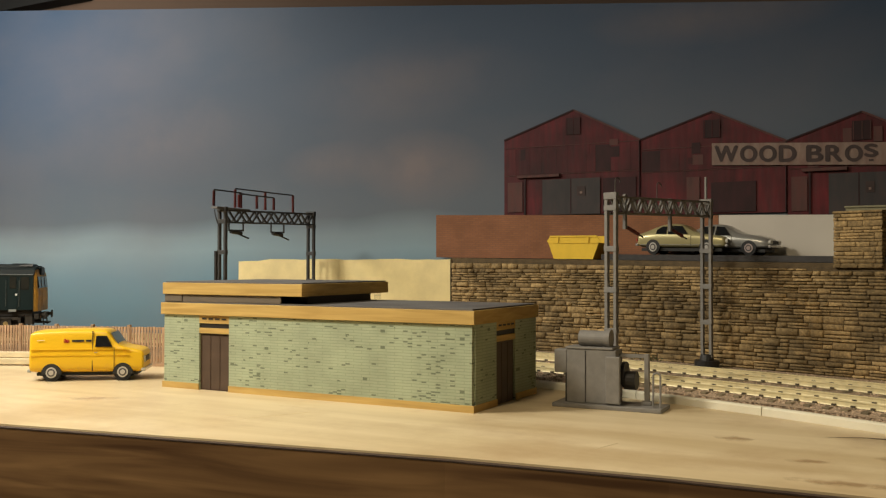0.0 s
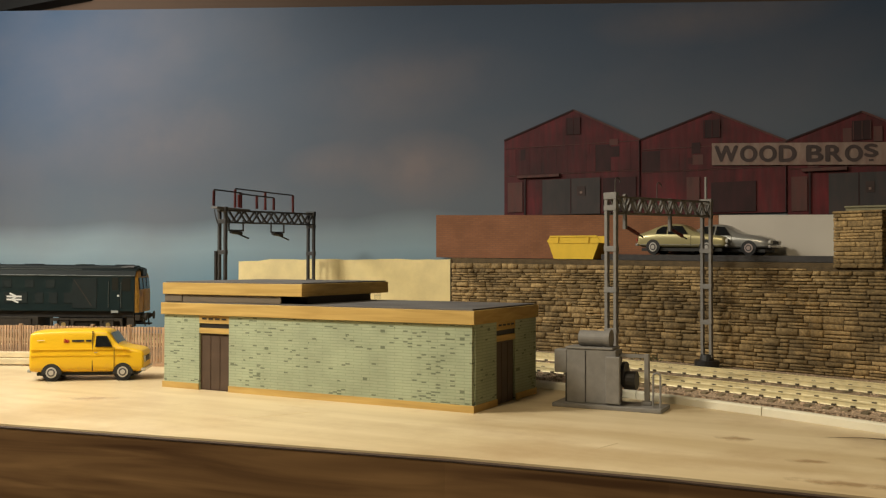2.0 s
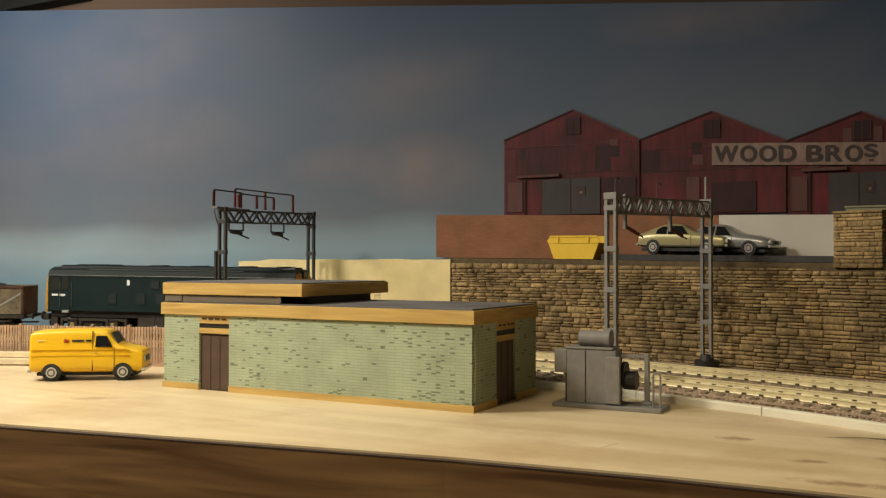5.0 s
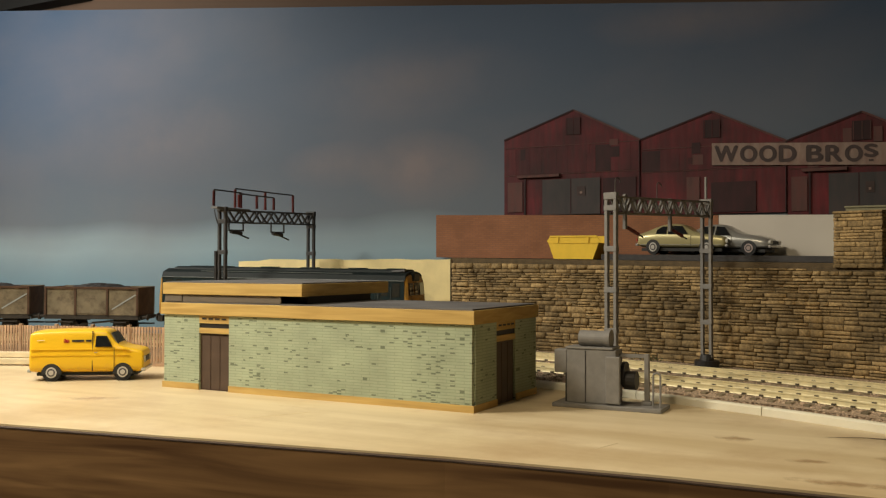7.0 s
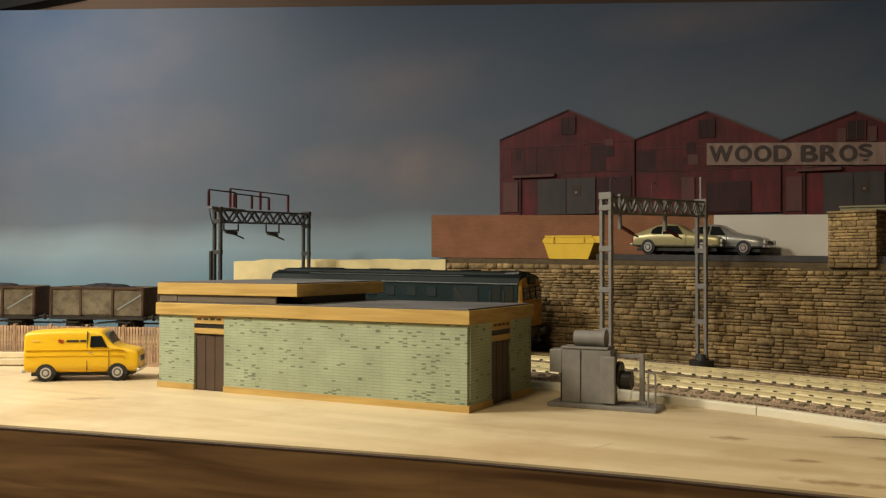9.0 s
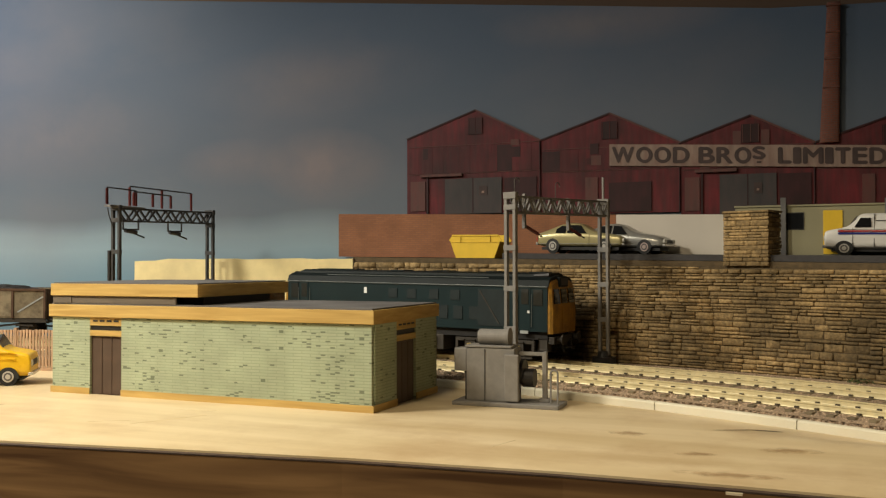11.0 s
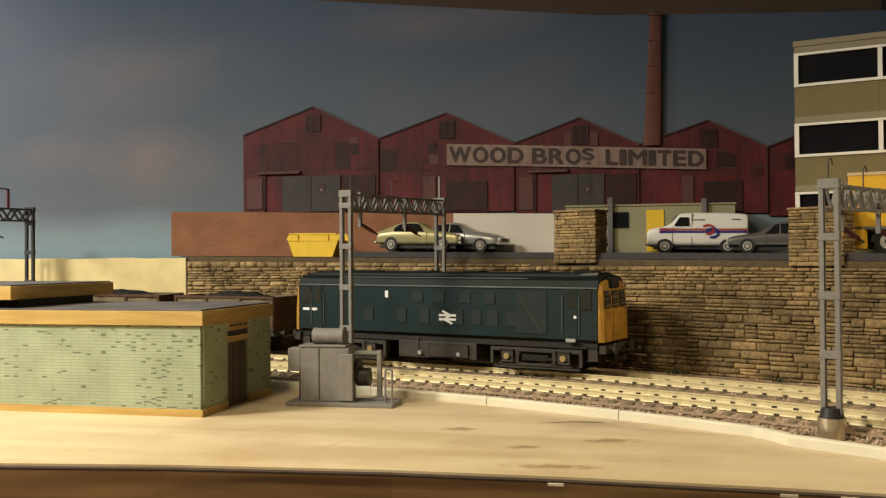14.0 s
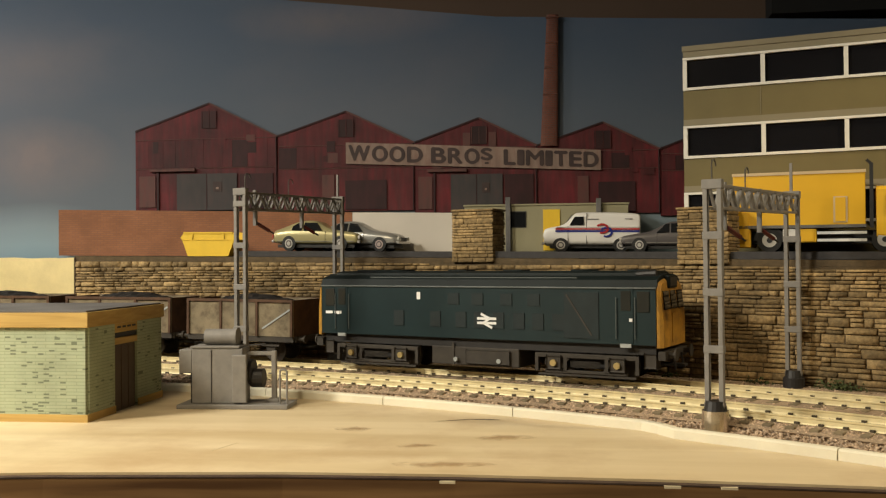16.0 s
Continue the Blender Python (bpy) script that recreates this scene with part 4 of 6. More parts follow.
        part("data_panel", box(-0.0305, s, 0.0352, -0.0285, s + y * 0.0001, 0.0388), "letter_white", body)
        for a in (-0.055, -0.0495):
            part("number_bar", box(a - 0.0310, s, 0.0272, a - 0.0266, s + y * 0.0001, 0.0286), "letter_white", body)
        # two-arrow emblem as plain bars
        o = s + y * 0.00015
        e = part("emblem", box(0.0030, o, 0.0261, 0.0130, o + y * 0.00015, 0.0273), "letter_white", body)
        part("emblem_bar", box(0.0030, o, 0.0240, 0.0130, o + y * 0.00015, 0.0252), "letter_white", e)
        for (a, b) in (((0.0050, 0.0289), (0.0096, 0.0267)), ((0.0096, 0.0267), (0.0063, 0.0246)), ((0.0063, 0.0246), (0.0109, 0.0224))):
            part("emblem_arrow", bar((a[0], o + y * 0.0001, a[1]), (b[0], o + y * 0.0001, b[1]), 0.0011, 0.00028, up=(0, 1, 0)), "letter_white", e)
    part("underframe", box(-0.088, -0.0150, 0.0125, 0.088, 0.0150, 0.0169), "dark", t)
    tk = part("fuel_tank", box(-0.0235, -0.0155, 0.0040, 0.0235, 0.0155, 0.0128, 0.0005), "bogie", t)
    for y in (-1, 1):
        part("battery_box", box(-0.004, y * 0.0156, 0.0052, 0.019, y * 0.0166, 0.0114, 0.0002), "bogie", tk)
        part("tank_strap", box(-0.0120, y * 0.0156, 0.0040, -0.0108, y * 0.0160, 0.0146), "bogie", tk)
        for x in (-0.0095, 0.0135):
            part("cap", rod((x, y * 0.0156, 0.0068), (x, y * 0.0172, 0.0068), 0.0011, sides=12), "cantrail", tk)
    for c in (-0.056, 0.056):
        b = part("bogie", box(c - 0.010, -0.0120, 0.0050, c + 0.010, 0.0120, 0.0118), "dark", t)
        for x in (c - 0.0150, c + 0.0150):
            wheelset(b, x)
        for y in (-1, 1):
            s = y * 0.0148
            fr = box(c - 0.0245, s - 0.0009, 0.0098, c + 0.0245, s + 0.0009, 0.0118, 0.0002)
            box(c - 0.0195, s - 0.0009, 0.0030, c + 0.0195, s + 0.0009, 0.0044, 0.0002, fr)
            for x in (c - 0.0245, c - 0.0105, c + 0.0090, c + 0.0229):
                box(x, s - 0.0009, 0.0036, x + 0.0016, s + 0.0009, 0.0100, bm=fr)
            for x in (c - 0.0125, c + 0.0085):
                bar((x, s, 0.0040), (x + 0.004, s, 0.0096), 0.0012, 0.0014, fr, up=(0, 1, 0))
            f = part("side_frame", fr, "bogie", b)
            part("spring", box(c - 0.0070, s - 0.0012, 0.0058, c + 0.0070, s + y * 0.0012, 0.0088, 0.0004), "bogie", f)
            part("brake_gear", bar((c - 0.0230, s, 0.0022), (c + 0.0230, s, 0.0022), 0.0009, 0.0009), "bogie", f)
            for x in (c - 0.0150, c + 0.0150):
                part("axlebox", box(x - 0.0034, s - 0.0012, 0.0046, x + 0.0034, s + y * 0.0014, 0.0104, 0.0006), "bogie", f)
                part("axle_cap", rod((x, s + y * 0.0014, 0.0075), (x, s + y * 0.0026, 0.0075), 0.0015, sides=16), "brass", f)
    for x in (-0.0855, 0.0855):
        for y in (-1, 1):
            part("sand_box", box(x - 0.0026, y * 0.0100, 0.0068, x + 0.0026, y * 0.0150, 0.0130, 0.0006), "bogie", t)
    return t


def mineral_wagon(seed):
    t = thing("mineral_wagon", Matrix(), "rusty grey sixteen-ton mineral wagon loaded with coal", "wagon", "coal wagons of the train")
    L, W, Z0, Z1 = 0.0330, 0.0158, 0.0142, 0.0335
    sd = []
    for y in (-1, 1):
        s = part("side", box(-L, y * W, Z0, L, y * (W - 0.0008), Z1, 0.0), "wagon", t, "patchy grey and rust steel side")
        for x in (-L + 0.0008, -0.0112, 0.0112, L - 0.0008):
            part("rib", box(x - 0.0007, y * (W + 0.0001), Z0, x + 0.0007, y * (W + 0.0010), Z1 - 0.0008, 0.0), "rust", s)
        part("top_rail", box(-L, y * (W + 0.0001), Z1 - 0.0012, L, y * (W + 0.0009), Z1 + 0.0003), "rust", s)
        part("door", box(-0.0104, y * (W + 0.0001), Z0 + 0.001, 0.0104, y * (W + 0.0005), Z1 - 0.0015), "wagon", s)
        part("diagonal_stripe", bar((0.0145, y * (W + 0.0002), Z0 + 0.004), (0.0310, y * (W + 0.0002), Z1 - 0.005), 0.0009, 0.0003, up=(0, 1, 0)), "cantrail", s)
        part("sole_bar", box(-L, y * (W - 0.0018), Z0 - 0.0030, L, y * (W - 0.0004), Z0 - 0.0001), "bogie", t)
    for x in (-1, 1):
        part("end", box(x * L, -W + 0.0009, Z0, x * (L - 0.0008), W - 0.0009, Z1), "rust", t)
        bb = part("headstock", box(x * (L + 0.0001), -0.0140, Z0 - 0.0032, x * (L + 0.0010), 0.0140, Z0 - 0.0002), "bogie", t)
        for y in (-0.0115, 0.0115):
            part("buffer", rod((x * (L + 0.0010), y, 0.0128), (x * (L + 0.0048), y, 0.0128), 0.0011), "bogie", bb)
            part("buffer_head", rod((x * (L + 0.0048), y, 0.0128), (x * (L + 0.0054), y, 0.0128), 0.0022, sides=14), "bogie", bb)
        part("coupling", box(x * (L - 0.006), -0.0022, 0.0075, x * (L + 0.0055), 0.0022, 0.0084), "dark", bb)
    part("floor", box(-L + 0.0009, -W + 0.0009, Z0, L - 0.0009, W - 0.0009, Z0 + 0.001), "wagon_in", t)
    # heaped coal
    rnd = random.Random(seed)
    bm = bmesh.new()
    nx, ny = 26, 12
    g = []
    for i in range(nx + 1):
        r = []
        for j in range(ny + 1):
            u, v = i / nx * 2 - 1, j / ny * 2 - 1
            hgt = 0.0295 + 0.0062 * (1 - u * u) * (1 - v * v) + rnd.uniform(-0.0006, 0.0008)
            r.append(bm.verts.new((u * (L - 0.001), v * (W - 0.001), hgt)))
        g.append(r)
    for i in range(nx):
        for j in range(ny):
            bm.faces.new((g[i][j], g[i + 1][j], g[i + 1][j + 1], g[i][j + 1]))
    part("coal_load", bm, "coal", t, "heaped black coal")
    for x in (-0.0185, 0.0185):
        w = wheelset(t, x, 0.0062)
        for y in (-1, 1):
            part("axle_guard", slab([(x - 0.004, 0.0112), (x + 0.004, 0.0112), (x + 0.0015, 0.0045), (x - 0.0015, 0.0045)], y * 0.0128, y * 0.0136), "bogie", w)
            part("leaf_spring", box(x - 0.0055, y * 0.0137, 0.0088, x + 0.0055, y * 0.0145, 0.0100, 0.0003), "bogie", w)
    for y in (-1, 1):
        part("brake_lever", bar((-0.012, y * 0.0140, 0.0070), (0.016, y * 0.0146, 0.0100), 0.0007, 0.0007), "bogie", t)
    return t


LOCO = locomotive()
WAGONS = [mineral_wagon(11)]
for i in range(5):
    WAGONS.append(copy_thing(WAGONS[0], Matrix()))


# ---- printed factory on the backscene ----
def warehouse(outline, label, k, doors):
    """One gabled shed of the printed factory, as a thin cut-out: outline (x, z) from the left foot round to the right foot."""
    (x0, zb), (_, ze0), (xa, za), (x1, ze1), _ = outline
    t = thing("warehouse", pose(x0, 0.6030, 0), label, "warehouse", "red gabled sheds of the factory")
    loc = lambda x, z: (x - x0, z)
    part("wall", slab([loc(*p) for p in outline], 0.0, 0.0018), "shed", t)
    for a, b in (((x0, ze0), (xa, za)), ((xa, za), (x1, ze1))):
        p, q = loc(*a), loc(*b)
        part("verge", bar((p[0], -0.0003, p[1] + 0.0004), (q[0], -0.0003, q[1] + 0.0004), 0.0011, 0.0006, up=(0, 1, 0)), "shed_dark" if a[0] < xa else "shed_pale", t)
    w = x1 - x0
    rnd = random.Random(k)
    zt = zb + (min(ze0, ze1) - zb)
    # sheets of differing red, lapped over one another
    z = zb + 0.0285
    part("lap_rail", box(0.0006, -0.0004, z - 0.0004, w - 0.0006, -0.0001, z), "shed_pale", t)
    x = 0.0008
    while x < w - 0.004:
        d = min(rnd.uniform(0.006, 0.016), w - 0.0006 - x)
        hgt = zt - 0.0006 - rnd.uniform(0, 0.001)
        part("sheet", box(x, -0.00025 - rnd.uniform(0, 0.0001), z + 0.0002, x + d - 0.0001, -0.0001, hgt), rnd.choice(("shed", "shed", "shed", "shed", "shed", "shed_dark")), t)
        x += d
    part("lap_rail", box(0.0006, -0.0004, zt - 0.0003, w - 0.0006, -0.0001, zt + 0.0001), "shed_pale", t)
    xv = xa - x0
    v = part("gable_window", box(xv - 0.0055, -0.0006, za - 0.0165, xv + 0.0050, -0.0002, za - 0.0050), "shed_dark", t)
    for i in range(3):
        part("glazing_bar", box(xv - 0.0050 + i * 0.0048, -0.0008, za - 0.0162, xv - 0.0046 + i * 0.0048, -0.00062, za - 0.0053), "shed_pale" if doors > 1 else "shed", v)
    if doors > 1:
        for x in (xv - 0.0105, xv + 0.0062):
            part("pale_sheet", box(x, -0.0007, za - 0.0180, x + 0.0048, -0.0002, za - 0.0090), "shed_pale", t)
    for i in range(4):
        x = rnd.uniform(0.1, 0.9) * w
        zz = rnd.uniform(zt - 0.016, zt - 0.002)
        part("patch", box(x, -0.00045, zz, x + rnd.uniform(0.002, 0.008), -0.00036, zz + rnd.uniform(0.003, 0.010)), rnd.choice(("shed", "shed_pale", "shed_dark")), t)
    if doors:
        g = part("sliding_door", box(0.298 * w, -0.0010, zb, 0.72 * w, -0.0002, zb + 0.0245), "shed_grey", t, "grey double sliding doors")
        part("door_gap", box(0.505 * w, -0.00115, zb, 0.512 * w, -0.00102, zb + 0.0245), "shed_dark", g)
        n = part("notice", box(0.555 * w, -0.0013, zb + 0.0125, 0.615 * w, -0.00105, zb + 0.0190), "sign_ink", g)
        part("notice_plate", box(0.576 * w, -0.0015, zb + 0.0140, 0.594 * w, -0.00132, zb + 0.0154), "sign", n)
        part("canopy", box(0.11 * w, -0.0024, zb + 0.0262, 0.43 * w, -0.0002, zb + 0.0283, 0.0002), "shed_pale", t)
        part("pale_sheet", box(0.03 * w, -0.0008, zb + 0.0025, 0.145 * w, -0.0002, zb + 0.0235), "shed_pale", t)
        part("dark_bay", box(0.74 * w, -0.0008, zb + 0.001, 0.97 * w, -0.0002, zb + 0.0240), "shed_dark", t)
        part("post", box(0.155 * w, -0.0011, zb, 0.17 * w, -0.0002, zb + 0.0262), "shed_dark", t)
    else:
        part("dark_bay", box(0.50 * w, -0.0008, zb + 0.001, 0.80 * w, -0.0002, zb + 0.0200), "shed_dark", t)
        part("pale_sheet", box(0.33 * w, -0.0008, zb + 0.006, 0.42 * w, -0.0002, zb + 0.0240), "shed_pale", t)
    part("downpipe", rod((w - 0.0006, -0.0008, zb), (w - 0.0006, -0.0008, ze1), 0.00045), "shed_dark", t)


ZB = 0.0920
warehouse([(-0.2750, ZB + 0.004), (-0.2750, 0.1496), (-0.2227, 0.1674), (-0.1758, 0.1440), (-0.1758, ZB + 0.004)], "dark red rusted corrugated shed with grey doors", 3, 1)
warehouse([(-0.1756, ZB + 0.002), (-0.1756, 0.1440), (-0.1290, 0.1592), (-0.0838, 0.1376), (-0.0838, ZB + 0.002)], "dark red rusted corrugated shed with a painted sign", 5, 0)
warehouse([(-0.0836, ZB), (-0.0836, 0.1376), (-0.0414, 0.1524), (-0.0043, 0.1338), (-0.0043, ZB)], "dark red corrugated shed with pale strips in its gable", 7, 2)
warehouse([(-0.0041, ZB - 0.002), (-0.0041, 0.1338), (0.0375, 0.1475), (0.0727, 0.1298), (0.0727, ZB - 0.002)], "dark red corrugated shed in deep shade", 9, 0)
warehouse([(0.0729, ZB - 0.004), (0.0729, 0.1298), (0.1080, 0.1430), (0.1400, 0.1270), (0.1400, ZB - 0.004)], "dark red corrugated shed behind the office block", 13, 0)


def signboard():
    t = thing("signboard", pose(-0.1290, 0.6020, 0), "long faded cream painted sign with dark capital letters", "sign")
    w, z0a, z1a, z0b, z1b = 0.1650, 0.1250, 0.1390, 0.1174, 0.1302
    part("board", slab([(0, z0a), (w, z0b), (w, z1b), (0, z1a)], -0.0006, 0.0004), "sign", t)

    def letter(ch, a, b, lo_k=0.16, hi_k=0.86):
        """A capital that fills the stretch a to b of the sign and shrinks with it."""
        ob = text_part(ch, 0.01, Matrix(), "sign_ink", t, "letter", 0.00006, bold=0.0)
        me = ob.data
        xs = [v.co.x for v in me.vertices]
        zs = [v.co.z for v in me.vertices]
        xl, xh, zl, zh = min(xs), max(xs), min(zs), max(zs)
        for v in me.vertices:
            u = (a + (b - a) * (v.co.x - xl) / (xh - xl))
            h = lo_k + (hi_k - lo_k) * (v.co.z - zl) / (zh - zl)
            k = u / w
            lo, hi = z0a + (z0b - z0a) * k, z1a + (z1b - z1a) * k
            v.co = Vector((u, -0.0008 + (0.00008 if v.co.y > 0 else 0), lo + (hi - lo) * h))
        # heavy strokes: the outline laid over itself, a little to each side
        bm = bmesh.new()
        for dx, dz, dy in ((-0.00062, 0.0, 0.0), (0.00062, 0.0, -0.00002), (0.0, 0.00045, -0.00004), (0.0, -0.00045, -0.00006)):
            k = len(bm.verts)
            bm.from_mesh(me)
            bm.verts.ensure_lookup_table()
            for v in list(bm.verts)[k:]:
                v.co += Vector((dx, dy, dz))
        bm.to_mesh(me)
        bm.free()

    def word(txt, a, b):
        wide = {"W": 1.45, "I": 0.42, "L": 0.8, "E": 0.85, "T": 0.9, "M": 1.25}
        sizes = [wide.get(c, 1.0) for c in txt]
        gap = 0.24
        unit = (b - a) / (sum(sizes) + gap * (len(txt) - 1))
        x = a
        for c, q in zip(txt, sizes):
            letter(c, x, x + q * unit)
            x += (q + gap) * unit

    word("WOOD", 0.0022, 0.0505)
    word("BRO", 0.0570, 0.0875)
    letter("S", 0.0893, 0.0958, 0.36, 0.90)
    word("LIMITED", 0.1040, 0.1630)
    part("underline", box(0.0912, -0.0009, 0.1228, 0.0938, -0.0007, 0.1240), "sign_ink", t)


signboard()


def chimney():
    t = thing("chimney", pose(0.0032, 0.6020, 0), "tall tapering brick factory chimney", "chimney")
    n = 20
    rings = []
    for i in range(n + 1):
        k = i / n
        z, r, c = 0.1335 + (0.2175 - 0.1335) * k, 0.0055 - 0.0018 * k, 0.0003 + 0.0030 * k
        rings.append([(c + r * math.cos(a), -0.3 * r * abs(math.sin(a)) if a <= math.pi else 0.0006, z) for a in [j * math.pi / 9 for j in range(10)]] + [(c - r * 0.3, 0.0006, z), (c + r * 0.3, 0.0006, z)])
    part("shaft", loft(rings), "chimney", t, smooth=False)
    for z, r in ((0.2150, 0.0043), (0.1990, 0.00405), (0.183, 0.0044), (0.166, 0.0048)):
        c = 0.0033 * (z - 0.126) / 0.0915
        part("band", box(c - r, -0.0017, z, c + r, 0.0004, z + 0.0010, 0.0003), "chimney", t)


chimney()


# ---- low walls on the deck ----
def low_walls():
    b = [(-0.3270, 0.0666), (-0.3270, 0.0976), (-0.1240, 0.0928), (-0.1240, 0.0640)]
    tagged(part("wall_brown", slab(b, 0.5965, 0.5998), "brownwall"), "low brown printed brick wall in front of the factory", "wall", kind="structure")
    w = [(-0.1238, 0.0640), (-0.1238, 0.0928), (-0.0440, 0.0912), (-0.0440, 0.0630)]
    tagged(part("wall_white", slab(w, 0.5965, 0.5998), "whitewall"), "plain off-white card wall behind the parked cars", "wall", kind="structure")


low_walls()
M["sage"] = mat("sage_hut_wall", (0.30, 0.275, 0.17), 0.75, vary=0.08, scale=60)
M["doorplate"] = mat("bright_yellow_paint", (0.76, 0.50, 0.035), 0.5, vary=0.08, scale=120)
M["asphalt_felt"] = mat("dark_hut_roof", (0.05, 0.05, 0.045), 0.8)


def hut():
    t = thing("site_hut", pose(-0.0480, 0.5715, 0.0645), "long low sage green hut with a yellow door", "hut")
    part("front_wall", box(0.0, 0.0, 0.0, 0.0985, 0.0020, 0.0292), "sage", t)
    part("end_wall", box(0.0, 0.0021, 0.0, 0.0020, 0.0240, 0.0292), "sage", t)
    part("end_wall", box(0.0965, 0.0021, 0.0, 0.0985, 0.0240, 0.0292), "sage", t)
    part("roof", box(-0.0006, -0.0008, 0.0293, 0.0992, 0.0245, 0.0304, 0.0002), "sage", t)
    w = part("window", box(0.0283, -0.0005, 0.0165, 0.0372, -0.0001, 0.0255, 0.0001), "window", t)
    part("window_frame", box(0.0278, -0.0003, 0.0160, 0.0377, -0.00005, 0.0260), "asphalt_felt", w)
    d = part("door", box(0.0478, -0.0006, 0.0020, 0.0580, -0.0001, 0.0268, 0.0001), "doorplate", t, "bright yellow door")
    part("handle", box(0.0562, -0.0009, 0.0130, 0.0570, -0.0006, 0.0136), "dark", d)
    for x, hh in ((0.0252, 0.0345), (0.0795, 0.0330)):
        part("pipe", box(x, -0.0030, 0.0, x + 0.0030, -0.0008, hh, 0.0003), "gantry_grey", t)


hut()


# ---- office block ----
M["olive"] = mat("olive_spandrel_panel", (0.155, 0.125, 0.05), 0.65, vary=0.08, scale=60)
M["lintel"] = mat("grey_olive_band", (0.23, 0.20, 0.13), 0.7, vary=0.06, scale=60)
M["pane"] = mat("dark_office_glass", (0.010, 0.010, 0.012), 0.08, vary=0.1, spec=0.5)


def office():
    t = thing("office_block", pose(0.0755, 0.5075, 0.0605, 0, 0, -16.5), "olive green three-storey office block with white-framed ribbon windows", "building")
    L, D, H = 0.275, 0.075, 0.1125
    part("core", box(0.0, 0.0030, 0.0, L, D, H - 0.0030), "olive", t)
    part("roof", box(-0.0008, 0.0, H - 0.0029, L + 0.0008, D + 0.0008, H, 0.0002), "lintel", t)
    for r, z0 in enumerate((0.0180, 0.0530, 0.0890)):
        z1 = z0 + 0.0172
        part("spandrel", box(-0.0003, 0.0006, (z0 - 0.0158) if r else 0.0, L, 0.0029, z0 - 0.0002), "olive", t)
        part("lintel_band", box(-0.0003, 0.0003, z1 + 0.0002, L, 0.0029, z1 + 0.0034 if r < 2 else H - 0.0031), "lintel", t)
        win = part("window", box(0.0, 0.0016, z0, L, 0.0028, z1), "pane", t, "dark ribbon glazing in white frames")
        part("sill", box(-0.0004, -0.0002, z0, L, 0.0014, z0 + 0.0014), "white", win)
        part("head", box(-0.0004, -0.0002, z1 - 0.0012, L, 0.0014, z1), "white", win)
        for i in range(8):
            x = -0.0004 + 0.0390 * i
            part("mullion", box(x, -0.0001, z0 + 0.0015, x + 0.0021, 0.0014, z1 - 0.0013), "white", win)
    for x in (0.0382, 0.1162, 0.194):
        part("panel_joint", box(x, 0.0003, 0.0742, x + 0.0003, 0.0005, 0.0885), "lintel", t)


office()


# ---- skip ----
def skip():
    t = thing("skip", pose(-0.2070, 0.5690, 0.0650, 0, 0.6, -4), "bright yellow empty builder's skip", "skip")
    ls, lt, h, w = 0.0135, 0.0185, 0.0145, 0.0085
    bm = bmesh.new()
    outer = [(-ls, 0), (-lt + 0.0010, 0.0104), (-lt, 0.0114), (-lt + 0.0022, h), (lt - 0.0022, h), (lt, 0.0114), (lt - 0.0010, 0.0104), (ls, 0)]
    for y in (-1, 1):
        part("side", slab(outer, y * w, y * (w - 0.0006)), "doorplate", t)
        part("rim", bar((-lt + 0.0022, y * w, h), (lt - 0.0022, y * w, h), 0.0010, 0.0010), "doorplate", t)
        part("ledge", box(-lt + 0.0012, y * (w + 0.0001), 0.0100, lt - 0.0012, y * (w + 0.0004), 0.0104), "doorplate", t)
        for x in (-0.0105, 0.0105):
            part("lifting_lug", box(x - 0.0005, y * (w + 0.0001), 0.0104, x + 0.0005, y * (w + 0.0007), 0.0138), "doorplate", t)
    for s in (-1, 1):
        part("end", slab([(s * ls, 0), (s * (lt - 0.0010), 0.0104), (s * (lt - 0.0010) - s * 0.0006, 0.0104), (s * ls - s * 0.0006, 0)], -w + 0.0007, w - 0.0007), "doorplate", t)
    part("floor", box(-ls + 0.0007, -w + 0.0007, 0.0, ls - 0.0007, w - 0.0007, 0.0006), "doorplate", t)


skip()


# ---- road vehicles ----
for key, args in {
    "van_yellow": ((0.76, 0.455, 0.016), 0.32, 0.0, 0.04, 60), "van_white": ((0.74, 0.72, 0.68), 0.3, 0.0, 0.03, 60), "tyre": ((0.012, 0.012, 0.012), 0.7, 0.0, 0.2, 300),
    "hub": ((0.50, 0.48, 0.44), 0.35, 0.15, 0.1, 200), "gold": ((0.42, 0.37, 0.19), 0.3, 0.35, 0.06, 60), "silver": ((0.34, 0.33, 0.30), 0.28, 0.4, 0.06, 60),
    "cargrey": ((0.10, 0.09, 0.088), 0.35, 0.1, 0.08, 60), "chrome": ((0.55, 0.53, 0.49), 0.22, 0.55, 0.05, 100), "red": ((0.42, 0.03, 0.03), 0.4, 0.0, 0.05, 90),
    # the reddish hub colour is silver with a red reflection painted in
    "blue": ((0.02, 0.03, 0.22), 0.4, 0.0, 0.05, 90), "hub_red_glint": ((0.42, 0.33, 0.30), 0.35, 0.2, 0.05, 90), "lorry_yellow": ((0.70, 0.40, 0.02), 0.45, 0.0, 0.06, 60),
    "chassis": ((0.02, 0.02, 0.02), 0.6, 0.0, 0.2, 200), "lens": ((0.5, 0.48, 0.42), 0.15, 0.0, 0.05, 90), "tan": ((0.55, 0.42, 0.25), 0.7, 0.0, 0.1, 90),
}.items():
    M[key] = mat(key, *args)


